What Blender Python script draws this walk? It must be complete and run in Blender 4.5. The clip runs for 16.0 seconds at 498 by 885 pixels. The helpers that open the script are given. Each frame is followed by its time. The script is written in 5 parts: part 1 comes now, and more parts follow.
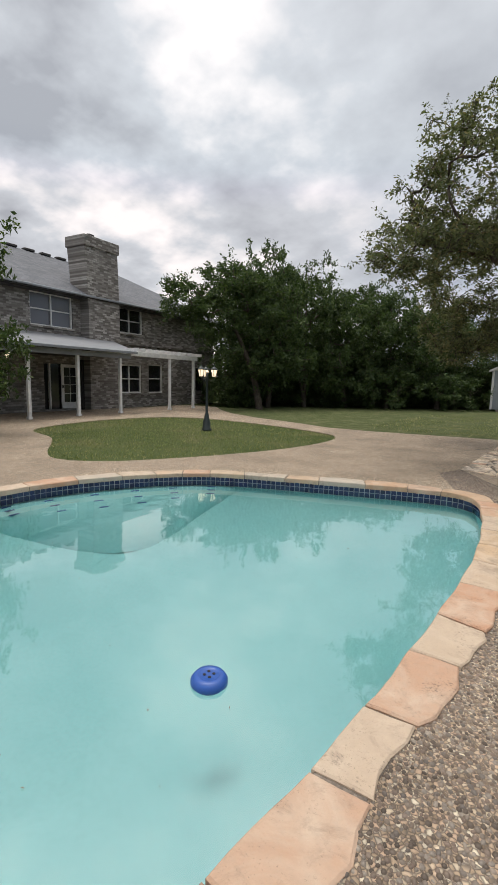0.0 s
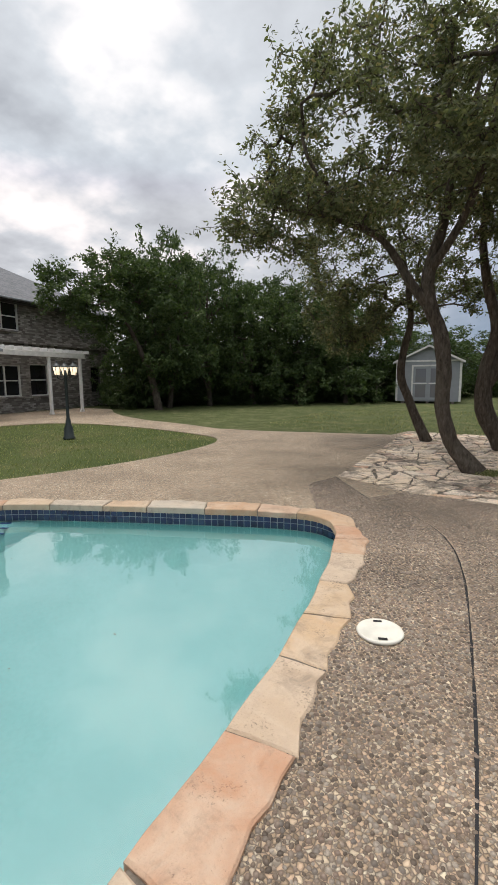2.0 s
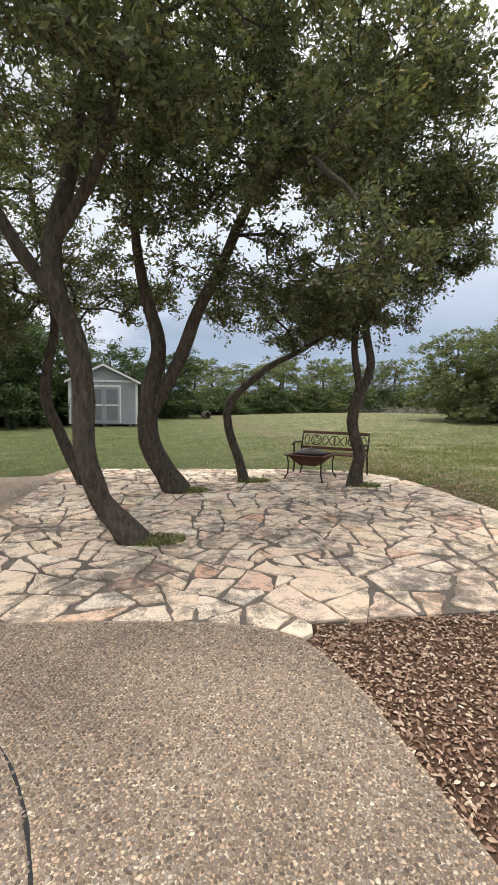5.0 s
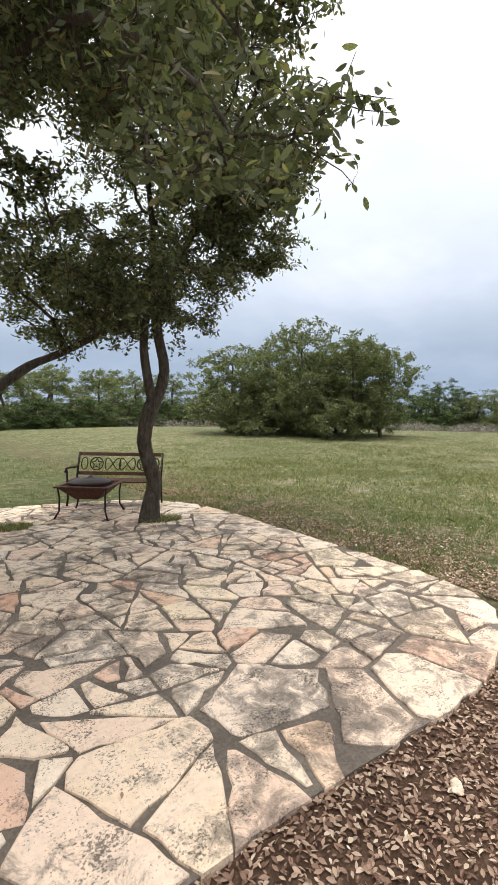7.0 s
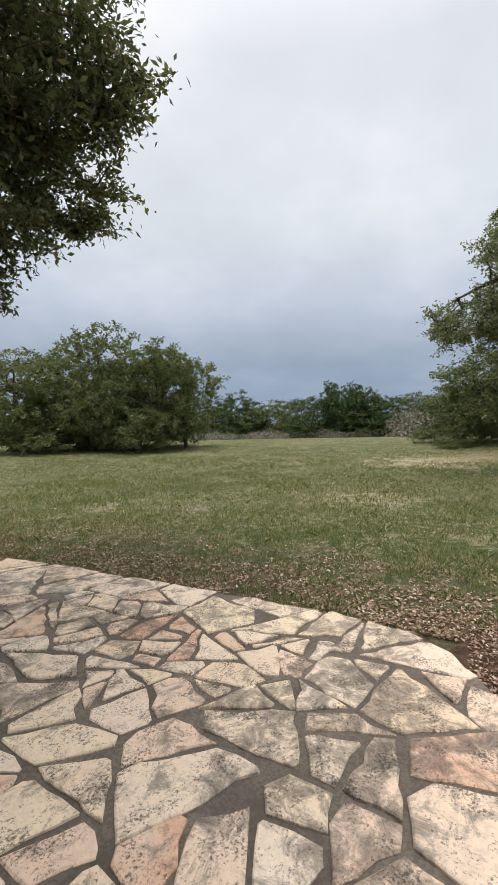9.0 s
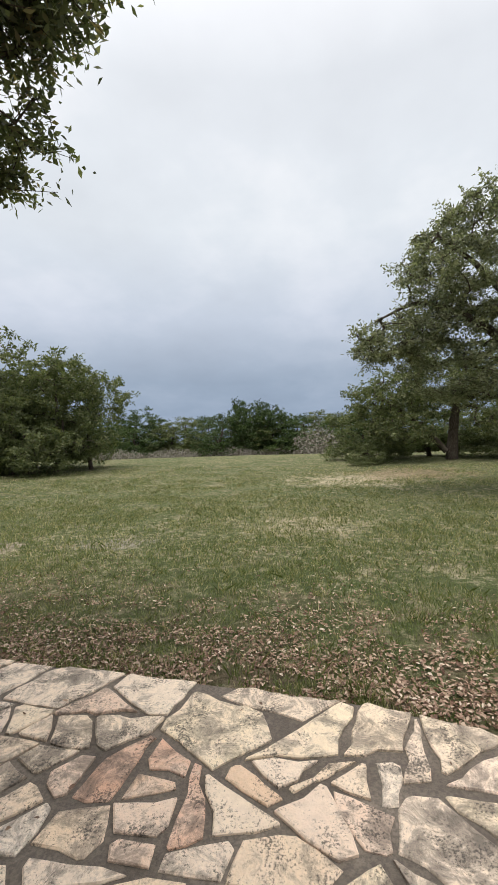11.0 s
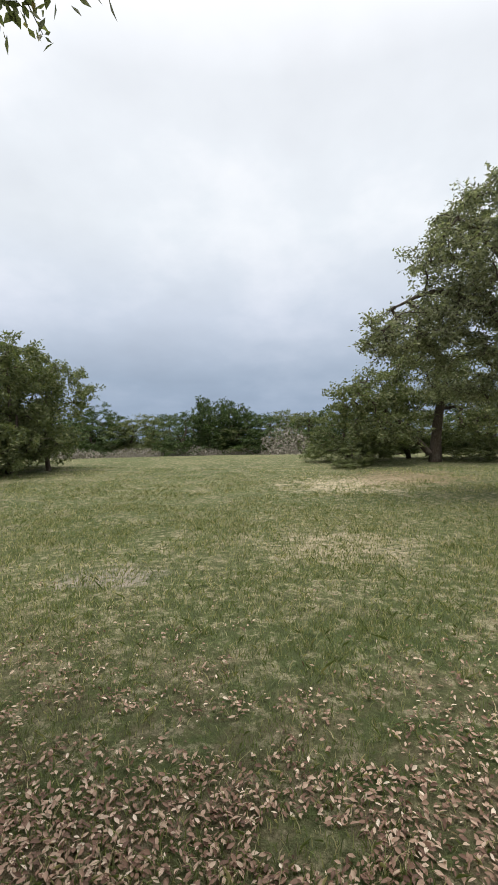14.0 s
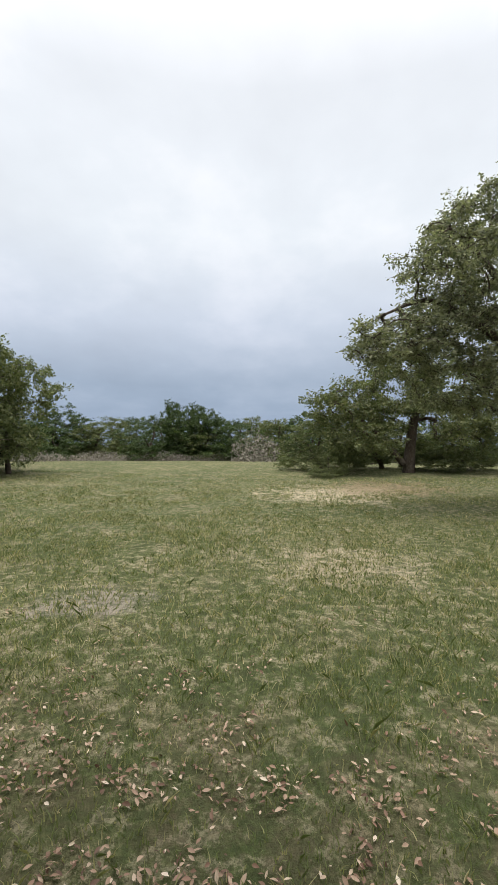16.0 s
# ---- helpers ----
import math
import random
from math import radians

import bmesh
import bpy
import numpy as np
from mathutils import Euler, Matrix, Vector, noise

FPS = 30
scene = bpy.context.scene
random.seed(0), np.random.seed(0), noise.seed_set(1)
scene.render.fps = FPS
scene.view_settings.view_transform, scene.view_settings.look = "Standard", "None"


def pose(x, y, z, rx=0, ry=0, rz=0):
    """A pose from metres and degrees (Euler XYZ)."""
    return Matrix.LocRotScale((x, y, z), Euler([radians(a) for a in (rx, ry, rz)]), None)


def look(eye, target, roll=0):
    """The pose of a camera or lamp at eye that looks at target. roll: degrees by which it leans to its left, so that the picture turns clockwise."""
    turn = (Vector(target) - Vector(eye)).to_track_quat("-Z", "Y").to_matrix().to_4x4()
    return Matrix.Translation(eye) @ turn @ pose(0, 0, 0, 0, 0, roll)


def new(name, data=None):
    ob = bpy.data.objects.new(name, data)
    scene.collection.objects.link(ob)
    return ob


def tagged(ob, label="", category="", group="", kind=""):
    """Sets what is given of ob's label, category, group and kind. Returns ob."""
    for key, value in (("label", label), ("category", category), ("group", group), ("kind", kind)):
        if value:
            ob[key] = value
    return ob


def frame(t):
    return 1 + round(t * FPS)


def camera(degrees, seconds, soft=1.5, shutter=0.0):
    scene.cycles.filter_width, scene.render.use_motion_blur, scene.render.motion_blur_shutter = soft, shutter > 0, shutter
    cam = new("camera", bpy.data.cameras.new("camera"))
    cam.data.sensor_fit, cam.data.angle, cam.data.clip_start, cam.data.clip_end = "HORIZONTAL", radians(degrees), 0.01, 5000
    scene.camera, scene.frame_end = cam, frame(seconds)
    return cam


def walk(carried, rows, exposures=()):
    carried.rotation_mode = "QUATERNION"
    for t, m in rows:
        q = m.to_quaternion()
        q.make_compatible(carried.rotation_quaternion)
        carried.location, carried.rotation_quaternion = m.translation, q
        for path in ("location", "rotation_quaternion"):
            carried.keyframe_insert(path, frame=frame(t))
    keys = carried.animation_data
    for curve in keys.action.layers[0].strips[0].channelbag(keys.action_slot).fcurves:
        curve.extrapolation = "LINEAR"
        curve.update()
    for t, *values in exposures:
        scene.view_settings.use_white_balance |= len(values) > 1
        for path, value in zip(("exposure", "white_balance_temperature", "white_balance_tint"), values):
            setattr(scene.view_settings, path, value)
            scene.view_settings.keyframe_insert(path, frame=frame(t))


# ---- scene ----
from mathutils.geometry import tessellate_polygon

# ---------------------------------------------------------------- camera
cam = camera(57.0, 16.0)
PATH = [
    (0, (0.09, -0.285, 1.509), (-1.052, 1.334, 1.241), 1.2),
    (0.5, (0.246, 0.258, 1.498), (-0.863, 1.899, 1.223), 0.7),
    (1, (0.29, 0.764, 1.481), (-0.75, 2.45, 1.205), 0.3),
    (1.5, (0.383, 1.314, 1.457), (-0.584, 3.042, 1.178), -0.1),
    (2, (0.374, 1.862, 1.474), (-0.508, 3.636, 1.199), -0.4),
    (2.5, (0.371, 2.359, 1.497), (-0.381, 4.195, 1.244), -0.3),
    (3, (0.392, 2.869, 1.508), (-0.163, 4.777, 1.277), 0.2),
    (3.5, (0.424, 3.328, 1.523), (0.102, 5.291, 1.311), 0.3),
    (4, (0.491, 3.761, 1.516), (0.42, 5.749, 1.312), 0.4),
    (4.2, (0.522, 3.945, 1.53), (0.546, 5.945, 1.33), 0.4),
    (6.3, (0.954, 5.71, 1.564), (1.875, 7.479, 1.417), 1.7),
    (6.5, (1.02, 5.854, 1.56), (2.021, 7.58, 1.422), 1.6),
    (7, (1.179, 6.376, 1.558), (2.421, 7.94, 1.444), 0.8),
    (7.5, (1.317, 6.823, 1.543), (2.748, 8.216, 1.438), 0.1),
    (8, (1.52, 7.263, 1.541), (3.098, 8.487, 1.445), -0.5),
    (8.5, (1.661, 7.586, 1.53), (3.356, 8.644, 1.442), -1.0),
    (9, (1.835, 7.866, 1.514), (3.63, 8.744, 1.451), -1.2),
    (9.5, (2.046, 8.198, 1.536), (3.92, 8.896, 1.502), -1.7),
    (9.7, (2.11, 8.294, 1.54), (4.001, 8.944, 1.514), -1.8),
    (11.8, (2.96, 9.292, 1.637), (4.912, 9.729, 1.628), -1.2),
    (12, (3.077, 9.4, 1.641), (5.029, 9.831, 1.624), -1.1),
    (12.5, (3.36, 9.69, 1.655), (5.318, 10.099, 1.632), -0.8),
    (13, (3.576, 9.985, 1.647), (5.54, 10.363, 1.626), -0.7),
    (13.5, (3.79, 10.219, 1.645), (5.762, 10.552, 1.632), -0.8),
    (14, (4.03, 10.44, 1.66), (6.011, 10.718, 1.655), -0.9),
    (14.5, (4.238, 10.665, 1.657), (6.226, 10.884, 1.654), -0.5),
    (15, (4.365, 10.888, 1.675), (6.358, 11.058, 1.668), -0.1),
    (15.5, (4.45, 10.96, 1.678), (6.445, 11.093, 1.666), 0.3),
    (16, (4.605, 10.975, 1.678), (6.601, 11.102, 1.7), 0.5),
]
EXPOSURES = [(0, -0.14), (2.5, -0.02), (4, 0.30), (6.5, 0.5), (7.5, 0.37), (9, 0.03), (12, 0.12), (16, 0.2)]
walk(cam, [(t, look(eye, target, roll)) for t, eye, target, roll in PATH], EXPOSURES)

# ---------------------------------------------------------------- sky and sun
SKY, SUN = 0.1, 1.5


def build_world():
    w = bpy.data.worlds.new("overcast_sky")
    scene.world = w
    w.use_nodes = True
    nt = w.node_tree
    nt.nodes.clear()
    N, L = nt.nodes.new, nt.links.new
    sky = N("ShaderNodeTexSky")
    sky.sky_type = "NISHITA"
    sky.sun_disc = False
    sky.sun_elevation, sky.sun_rotation = radians(75), radians(-70)
    sky.air_density, sky.dust_density = 1.0, 3.0
    bg = N("ShaderNodeBackground")
    bg.inputs[1].default_value = SKY
    L(sky.outputs[0], bg.inputs[0])
    tc = N("ShaderNodeTexCoord")
    sep = N("ShaderNodeSeparateXYZ")
    L(tc.outputs["Generated"], sep.inputs[0])

    def math(op, a, b=None, clamp=False):
        n = N("ShaderNodeMath")
        n.operation = op
        n.use_clamp = clamp
        for i, v in enumerate((a, b)):
            if v is None:
                continue
            if isinstance(v, (int, float)):
                n.inputs[i].default_value = v
            else:
                L(v, n.inputs[i])
        return n.outputs[0]

    # the cloud deck lies flat overhead: direction over height gives its plan
    zc = math("ADD", math("MAXIMUM", sep.outputs[2], 0.0), 0.3)
    comb = N("ShaderNodeCombineXYZ")
    L(math("DIVIDE", sep.outputs[0], zc), comb.inputs[0])
    L(math("DIVIDE", sep.outputs[1], zc), comb.inputs[1])

    def cloud(scale, detail, rough, offset):
        mp = N("ShaderNodeMapping")
        mp.inputs[1].default_value = offset
        L(comb.outputs[0], mp.inputs[0])
        n = N("ShaderNodeTexNoise")
        n.inputs["Scale"].default_value = scale
        n.inputs["Detail"].default_value = detail
        n.inputs["Roughness"].default_value = rough
        L(mp.outputs[0], n.inputs["Vector"])
        return n.outputs[0]

    big = cloud(1.9, 5.0, 0.5, (3.1, 0.7, 0.0))
    small = cloud(5.0, 5.0, 0.55, (0.3, 1.9, 4.0))
    mixv = math("ADD", math("MULTIPLY", big, 0.72), math("MULTIPLY", small, 0.28))
    # broken and lumpy over the house, an even veil over the field
    side = math("MULTIPLY_ADD", sep.outputs[0], -0.9)
    side.node.inputs[2].default_value = 0.25
    lumpy = math("MINIMUM", math("MAXIMUM", side, 0.12), 1.0)
    dens = math("MULTIPLY", math("SUBTRACT", mixv, 0.5), lumpy)
    ramp = N("ShaderNodeValToRGB")
    L(math("ADD", dens, 0.5, True), ramp.inputs[0])
    cr = ramp.color_ramp
    cr.elements[0].position, cr.elements[0].color = 0.40, (0.42, 0.43, 0.46, 1)
    cr.elements[1].position, cr.elements[1].color = 0.585, (1.12, 1.05, 1.02, 1)
    e = cr.elements.new(0.5)
    e.color = (0.66, 0.68, 0.71, 1)
    # low over the horizon the deck is slate blue
    low = N("ShaderNodeValToRGB")
    L(sep.outputs[2], low.inputs[0])
    lr = low.color_ramp
    lr.elements[0].position, lr.elements[0].color = 0.02, (0.42, 0.52, 0.68, 1)
    lr.elements[1].position, lr.elements[1].color = 1.0, (5.2, 4.9, 4.5, 1)
    for p, c in ((0.13, (0.47, 0.56, 0.69)), (0.26, (0.82, 0.88, 0.98)), (0.42, (1.12, 1.15, 1.17)), (0.62, (1.18, 1.19, 1.20)), (0.78, (1.7, 1.65, 1.62))):
        el = lr.elements.new(p)
        el.color = (*c, 1)
    mul = N("ShaderNodeMix")
    mul.data_type, mul.blend_type = "RGBA", "MULTIPLY"
    mul.inputs[0].default_value = 1.0
    L(ramp.outputs[0], mul.inputs[6])
    # towards the house the low sky is pale and broken, towards the field slate
    pale = N("ShaderNodeMix")
    pale.data_type, pale.blend_type = "RGBA", "LIGHTEN"
    L(math("MULTIPLY", sep.outputs[0], -2.2, True), pale.inputs[0])
    L(low.outputs[0], pale.inputs[6])
    pale.inputs[7].default_value = (1.06, 1.05, 1.06, 1)
    L(pale.outputs[2], mul.inputs[7])
    bg2 = N("ShaderNodeBackground")
    bg2.inputs[1].default_value = 1.05
    L(mul.outputs[2], bg2.inputs[0])
    mix = N("ShaderNodeMixShader")
    mix.inputs[0].default_value = 0.93
    L(bg.outputs[0], mix.inputs[1])
    L(bg2.outputs[0], mix.inputs[2])
    out = N("ShaderNodeOutputWorld")
    L(mix.outputs[0], out.inputs[0])


build_world()
sun = new("sun", bpy.data.lights.new("sun", "SUN"))
sun.data.energy, sun.data.angle, sun.data.color = SUN, radians(25), (1.0, 0.95, 0.9)
sun.matrix_world = look((-6, 8, 24), (0, 6, 0))


# ---------------------------------------------------------------- materials
class Mat:
    """A small builder for node materials."""

    def __init__(self, name, rough=0.8, metal=0.0, spec=0.4):
        self.m = bpy.data.materials.new(name)
        self.m.use_nodes = True
        self.t = self.m.node_tree
        self.b = self.t.nodes["Principled BSDF"]
        self.b.inputs["Roughness"].default_value = rough
        self.b.inputs["Metallic"].default_value = metal
        self.b.inputs["Specular IOR Level"].default_value = spec
        self.tc = self.t.nodes.new("ShaderNodeTexCoord")
        self.vec = self.tc.outputs["Object"]

    def n(self, kind, **kw):
        node = self.t.nodes.new(kind)
        for k, v in kw.items():
            node.inputs[k].default_value = v
        return node

    def l(self, a, b):
        self.t.links.new(a, b)

    def world(self):
        g = self.n("ShaderNodeNewGeometry")
        self.vec = g.outputs["Position"]
        return self

    def noise(self, scale, detail=4.0, rough=0.55, dist=0.0, vec=None):
        x = self.n("ShaderNodeTexNoise", Scale=scale, Detail=detail, Roughness=rough, Distortion=dist)
        self.l(vec or self.vec, x.inputs["Vector"])
        return x.outputs[0]

    def voronoi(self, scale, feature="F1", rnd=1.0):
        x = self.n("ShaderNodeTexVoronoi", Scale=scale, Randomness=rnd)
        x.feature = feature
        self.l(self.vec, x.inputs["Vector"])
        return x

    def ramp(self, fac, stops):
        r = self.n("ShaderNodeValToRGB")
        while len(r.color_ramp.elements) < len(stops):
            r.color_ramp.elements.new(0.5)
        for el, (p, c) in zip(r.color_ramp.elements, stops):
            el.position = p
            el.color = (c, c, c, 1) if isinstance(c, (int, float)) else (*c, 1)
        self.l(fac, r.inputs[0])
        return r.outputs[0]

    def mix(self, fac, a, b, mode="MIX"):
        x = self.n("ShaderNodeMix")
        x.data_type, x.blend_type = "RGBA", mode
        for sock, v in ((0, fac), (6, a), (7, b)):
            if isinstance(v, (int, float)):
                x.inputs[sock].default_value = v
            elif isinstance(v, tuple):
                x.inputs[sock].default_value = (*v, 1)
            else:
                self.l(v, x.inputs[sock])
        return x.outputs[2]

    def random(self):
        return self.n("ShaderNodeObjectInfo").outputs["Random"]

    def island(self):
        return self.n("ShaderNodeNewGeometry").outputs["Random Per Island"]

    def color(self, c):
        if isinstance(c, tuple):
            self.b.inputs["Base Color"].default_value = (*c, 1)
        else:
            self.l(c, self.b.inputs["Base Color"])
        return self

    def roughness(self, sock):
        self.l(sock, self.b.inputs["Roughness"])
        return self

    def bump(self, height, strength=0.5, dist=0.01):
        x = self.n("ShaderNodeBump", Strength=strength, Distance=dist)
        self.l(height, x.inputs["Height"])
        self.l(x.outputs[0], self.b.inputs["Normal"])
        return self


def mat_plain(name, c, rough=0.7, metal=0.0, vary=0.25, scale=6.0, bump=0.1, spec=0.4):
    """A painted or cast surface with faint blotches and grain."""
    m = Mat(name, rough, metal, spec)
    f = m.noise(scale, 5)
    dark = tuple(v * (1 - vary) for v in c)
    m.color(m.ramp(f, [(0.3, dark), (0.65, c)]))
    m.bump(m.noise(scale * 12, 3), bump, 0.004)
    return m.m


def mat_stone(name, stops, stain, lichen, veil=(0.66, 0.50, 0.37), joined=False):
    """Limestone slabs: each its own tint, with grain and dark weather stains."""
    m = Mat(name, 0.85, spec=0.25).world()
    base = m.ramp(m.island() if joined else m.random(), stops)
    base = m.mix(m.ramp(m.noise(3.3, 5, 0.6, 0.8), [(0.42, 0.0), (0.68, 0.6)]), base, veil)
    base = m.mix(m.ramp(m.noise(26, 4, 0.65), [(0.3, 0.25), (0.58, 0.0)]), base, (0.36, 0.29, 0.23))
    blot = m.mix(0.55, m.noise(0.9, 4, 0.6), m.noise(6.5, 8, 0.78, 0.6))
    base = m.mix(m.ramp(blot, stain), base, (0.085, 0.075, 0.066))
    speck = m.mix(0.4, m.noise(75, 3, 0.7), m.noise(5, 3))
    base = m.mix(m.ramp(speck, lichen), base, (0.05, 0.045, 0.04))
    m.color(base)
    m.bump(m.mix(0.4, m.noise(9, 7, 0.7), m.noise(90, 3)), 0.8, 0.018)
    return m.m


FLAGS = ([(0.0, (0.80, 0.62, 0.44)), (0.25, (0.84, 0.71, 0.56)), (0.45, (0.78, 0.57, 0.43)), (0.6, (0.85, 0.74, 0.61)), (0.76, (0.80, 0.64, 0.48)), (0.92, (0.84, 0.70, 0.50)), (0.95, (0.66, 0.38, 0.25)), (1.0, (0.74, 0.50, 0.37))],
         [(0.475, 0.0), (0.53, 0.55), (0.60, 0.85)], [(0.53, 0.0), (0.61, 0.8)], (0.80, 0.65, 0.52))
STONE = mat_stone("limestone", *FLAGS)
STONE_FAR = mat_stone("limestone_far", *FLAGS, True)
COPING = mat_stone("coping_sandstone", [(0.0, (0.44, 0.31, 0.20)), (0.2, (0.47, 0.38, 0.29)), (0.4, (0.44, 0.25, 0.155)), (0.5, (0.48, 0.36, 0.25)), (0.7, (0.40, 0.365, 0.31)), (0.85, (0.48, 0.34, 0.21)), (1.0, (0.41, 0.235, 0.155))],
                   [(0.51, 0.0), (0.64, 0.5)], [(0.57, 0.0), (0.67, 0.6)], (0.54, 0.44, 0.34))


def mat_mortar():
    m = Mat("mortar", 0.95).world()
    c = m.ramp(m.noise(2.2, 5), [(0.3, (0.11, 0.09, 0.072)), (0.55, (0.18, 0.15, 0.122)), (0.75, (0.28, 0.235, 0.19))])
    m.color(m.mix(m.ramp(m.noise(60, 3), [(0.4, 0.5), (0.6, 0.0)]), c, (0.07, 0.06, 0.05)))
    m.bump(m.noise(45, 5, 0.7), 0.8, 0.012)
    return m.m


def mat_aggregate(name, size, tint, gap):
    """Exposed-aggregate concrete: rounded river pebbles in a grey matrix."""
    m = Mat(name, 0.7, spec=0.35).world()
    v = m.voronoi(1.0 / size)
    edge = m.voronoi(1.0 / size, "DISTANCE_TO_EDGE")
    sep = m.n("ShaderNodeSeparateColor")
    m.l(v.outputs["Color"], sep.inputs[0])
    peb = m.ramp(sep.outputs[0], [(0.0, (0.20, 0.15, 0.115)), (0.3, (0.33, 0.255, 0.20)), (0.55, (0.40, 0.29, 0.23)), (0.75, (0.46, 0.38, 0.31)), (0.93, (0.30, 0.26, 0.235)), (1.0, (0.62, 0.55, 0.47))])
    peb = m.mix(0.5, peb, tint, "MULTIPLY")
    stain = m.ramp(m.noise(0.8, 5, 0.6), [(0.35, 0.72), (0.62, 1.05)])
    c = m.mix(m.ramp(edge.outputs["Distance"], [(0.02, gap), (0.16, 0.0)]), peb, (0.10, 0.085, 0.072))
    m.color(m.mix(1.0, c, stain, "MULTIPLY"))
    m.bump(m.ramp(edge.outputs["Distance"], [(0.0, 0.0), (0.3, 1.0)]), 0.8, size * 0.5)
    return m.m


AGG = mat_aggregate("exposed_aggregate", 0.019, (1.62, 1.58, 1.26), 0.75)
MORTAR = mat_mortar()


def mat_pebbles():
    m = Mat("river_pebbles", 0.55, spec=0.4).world()
    c = m.ramp(m.island(), [(0.0, (0.17, 0.135, 0.11)), (0.25, (0.34, 0.27, 0.22)), (0.45, (0.45, 0.34, 0.285)), (0.65, (0.58, 0.49, 0.42)), (0.78, (0.30, 0.265, 0.25)), (1.0, (0.78, 0.70, 0.62))])
    c = m.mix(m.ramp(m.noise(80, 3), [(0.4, 0.4), (0.65, 0.0)]), c, (0.16, 0.125, 0.1))
    stain = m.ramp(m.noise(0.8, 5, 0.6), [(0.35, (0.31, 0.295, 0.27)), (0.62, (0.58, 0.555, 0.505))])
    m.color(m.mix(1.0, c, stain, "MULTIPLY"))
    return m.m


PEBBLE = mat_pebbles()


def mat_field():
    """Rough pasture: clumped grass, straw, and bare leaf-strewn soil near the oaks."""
    m = Mat("field_grass", 0.95, spec=0.1).world()
    big = m.noise(0.16, 4, 0.55)
    mid = m.noise(1.3, 6, 0.72)
    clump = m.noise(7, 6, 0.75)
    fine = m.noise(34, 4, 0.75)
    g = m.ramp(big, [(0.35, (0.10, 0.128, 0.048)), (0.65, (0.175, 0.182, 0.08))])
    g = m.mix(m.ramp(mid, [(0.50, 0.0), (0.60, 0.6)]), g, (0.34, 0.29, 0.185))
    g = m.mix(m.ramp(clump, [(0.43, 0.75), (0.505, 0.0)]), g, (0.06, 0.082, 0.032))
    g = m.mix(m.ramp(clump, [(0.525, 0.0), (0.59, 0.7)]), g, (0.42, 0.37, 0.25))
    g = m.mix(m.ramp(fine, [(0.43, 0.7), (0.53, 0.0)]), g, (0.06, 0.066, 0.03))
    # the mown side towards the house and wood: greener, and darkened as tree shade
    gx = m.n("ShaderNodeSeparateXYZ")
    m.l(m.vec, gx.inputs[0])
    mown = m.n("ShaderNodeMapRange")
    for k, v in enumerate((9.0, 1.0, 0.0, 0.8)):
        mown.inputs[k + 1].default_value = v
    m.l(gx.outputs[0], mown.inputs[0])
    g = m.mix(mown.outputs[0], g, m.ramp(mid, [(0.35, (0.05, 0.07, 0.024)), (0.55, (0.088, 0.105, 0.042)), (0.7, (0.16, 0.15, 0.075))]))
    # worn bare ground: pale earth by the great oak, small scrapes elsewhere
    for (px, py), r, c in (((20.6, 9.2), 2.6, (0.52, 0.44, 0.31)), ((22.5, 7.0), 2.6, (0.27, 0.20, 0.13)), ((9.6, 13.0), 0.7, (0.34, 0.30, 0.25)), ((11.6, 10.0), 1.5, (0.42, 0.36, 0.25)), ((9.0, 15.0), 0.6, (0.36, 0.30, 0.24))):
        d = m.n("ShaderNodeVectorMath")
        d.operation = "DISTANCE"
        d.inputs[1].default_value = (px, py, 0.1)
        m.l(m.vec, d.inputs[0])
        q = m.n("ShaderNodeMath")
        q.operation = "MULTIPLY_ADD"
        m.l(m.noise(1.6, 6, 0.75), q.inputs[0])
        q.inputs[1].default_value = 3.4 * r
        m.l(d.outputs["Value"], q.inputs[2])
        k = m.n("ShaderNodeMapRange")
        for n, v in enumerate((2.2 * r, 2.7 * r, 0.85, 0.0)):
            k.inputs[n + 1].default_value = v
        m.l(q.outputs[0], k.inputs[0])
        g = m.mix(m.mix(1.0, k.outputs[0], m.ramp(clump, [(0.40, 0.15), (0.54, 0.9)]), "MULTIPLY"), g, c)
    sep = m.n("ShaderNodeSeparateXYZ")
    m.l(m.vec, sep.inputs[0])
    sx = m.n("ShaderNodeMapRange")
    for k, v in enumerate((5.2, 8.0, 0.62, 0.0)):
        sx.inputs[k + 1].default_value = v
    m.l(sep.outputs[0], sx.inputs[0])
    inner = m.n("ShaderNodeMapRange")
    for k, v in enumerate((4.6, 5.2, 0.0, 1.0)):
        inner.inputs[k + 1].default_value = v
    m.l(sep.outputs[0], inner.inputs[0])
    soil = m.mix(1.0, m.ramp(sx.outputs[0], [(0.0, 0.0), (0.62, 1.0)]), m.ramp(m.noise(2.0, 6, 0.7), [(0.44, 0.0), (0.60, 0.8)]), "MULTIPLY")
    soil = m.mix(1.0, soil, m.ramp(inner.outputs[0], [(0.0, 0.0), (1.0, 1.0)]), "MULTIPLY")
    g = m.mix(soil, g, m.ramp(m.noise(22, 5, 0.7), [(0.35, (0.075, 0.055, 0.038)), (0.65, (0.23, 0.165, 0.12))]))
    m.color(g)
    m.bump(m.mix(0.5, m.mix(0.5, clump, fine), m.noise(120, 3)), 1.0, 0.05)
    return m.m


FIELD = mat_field()


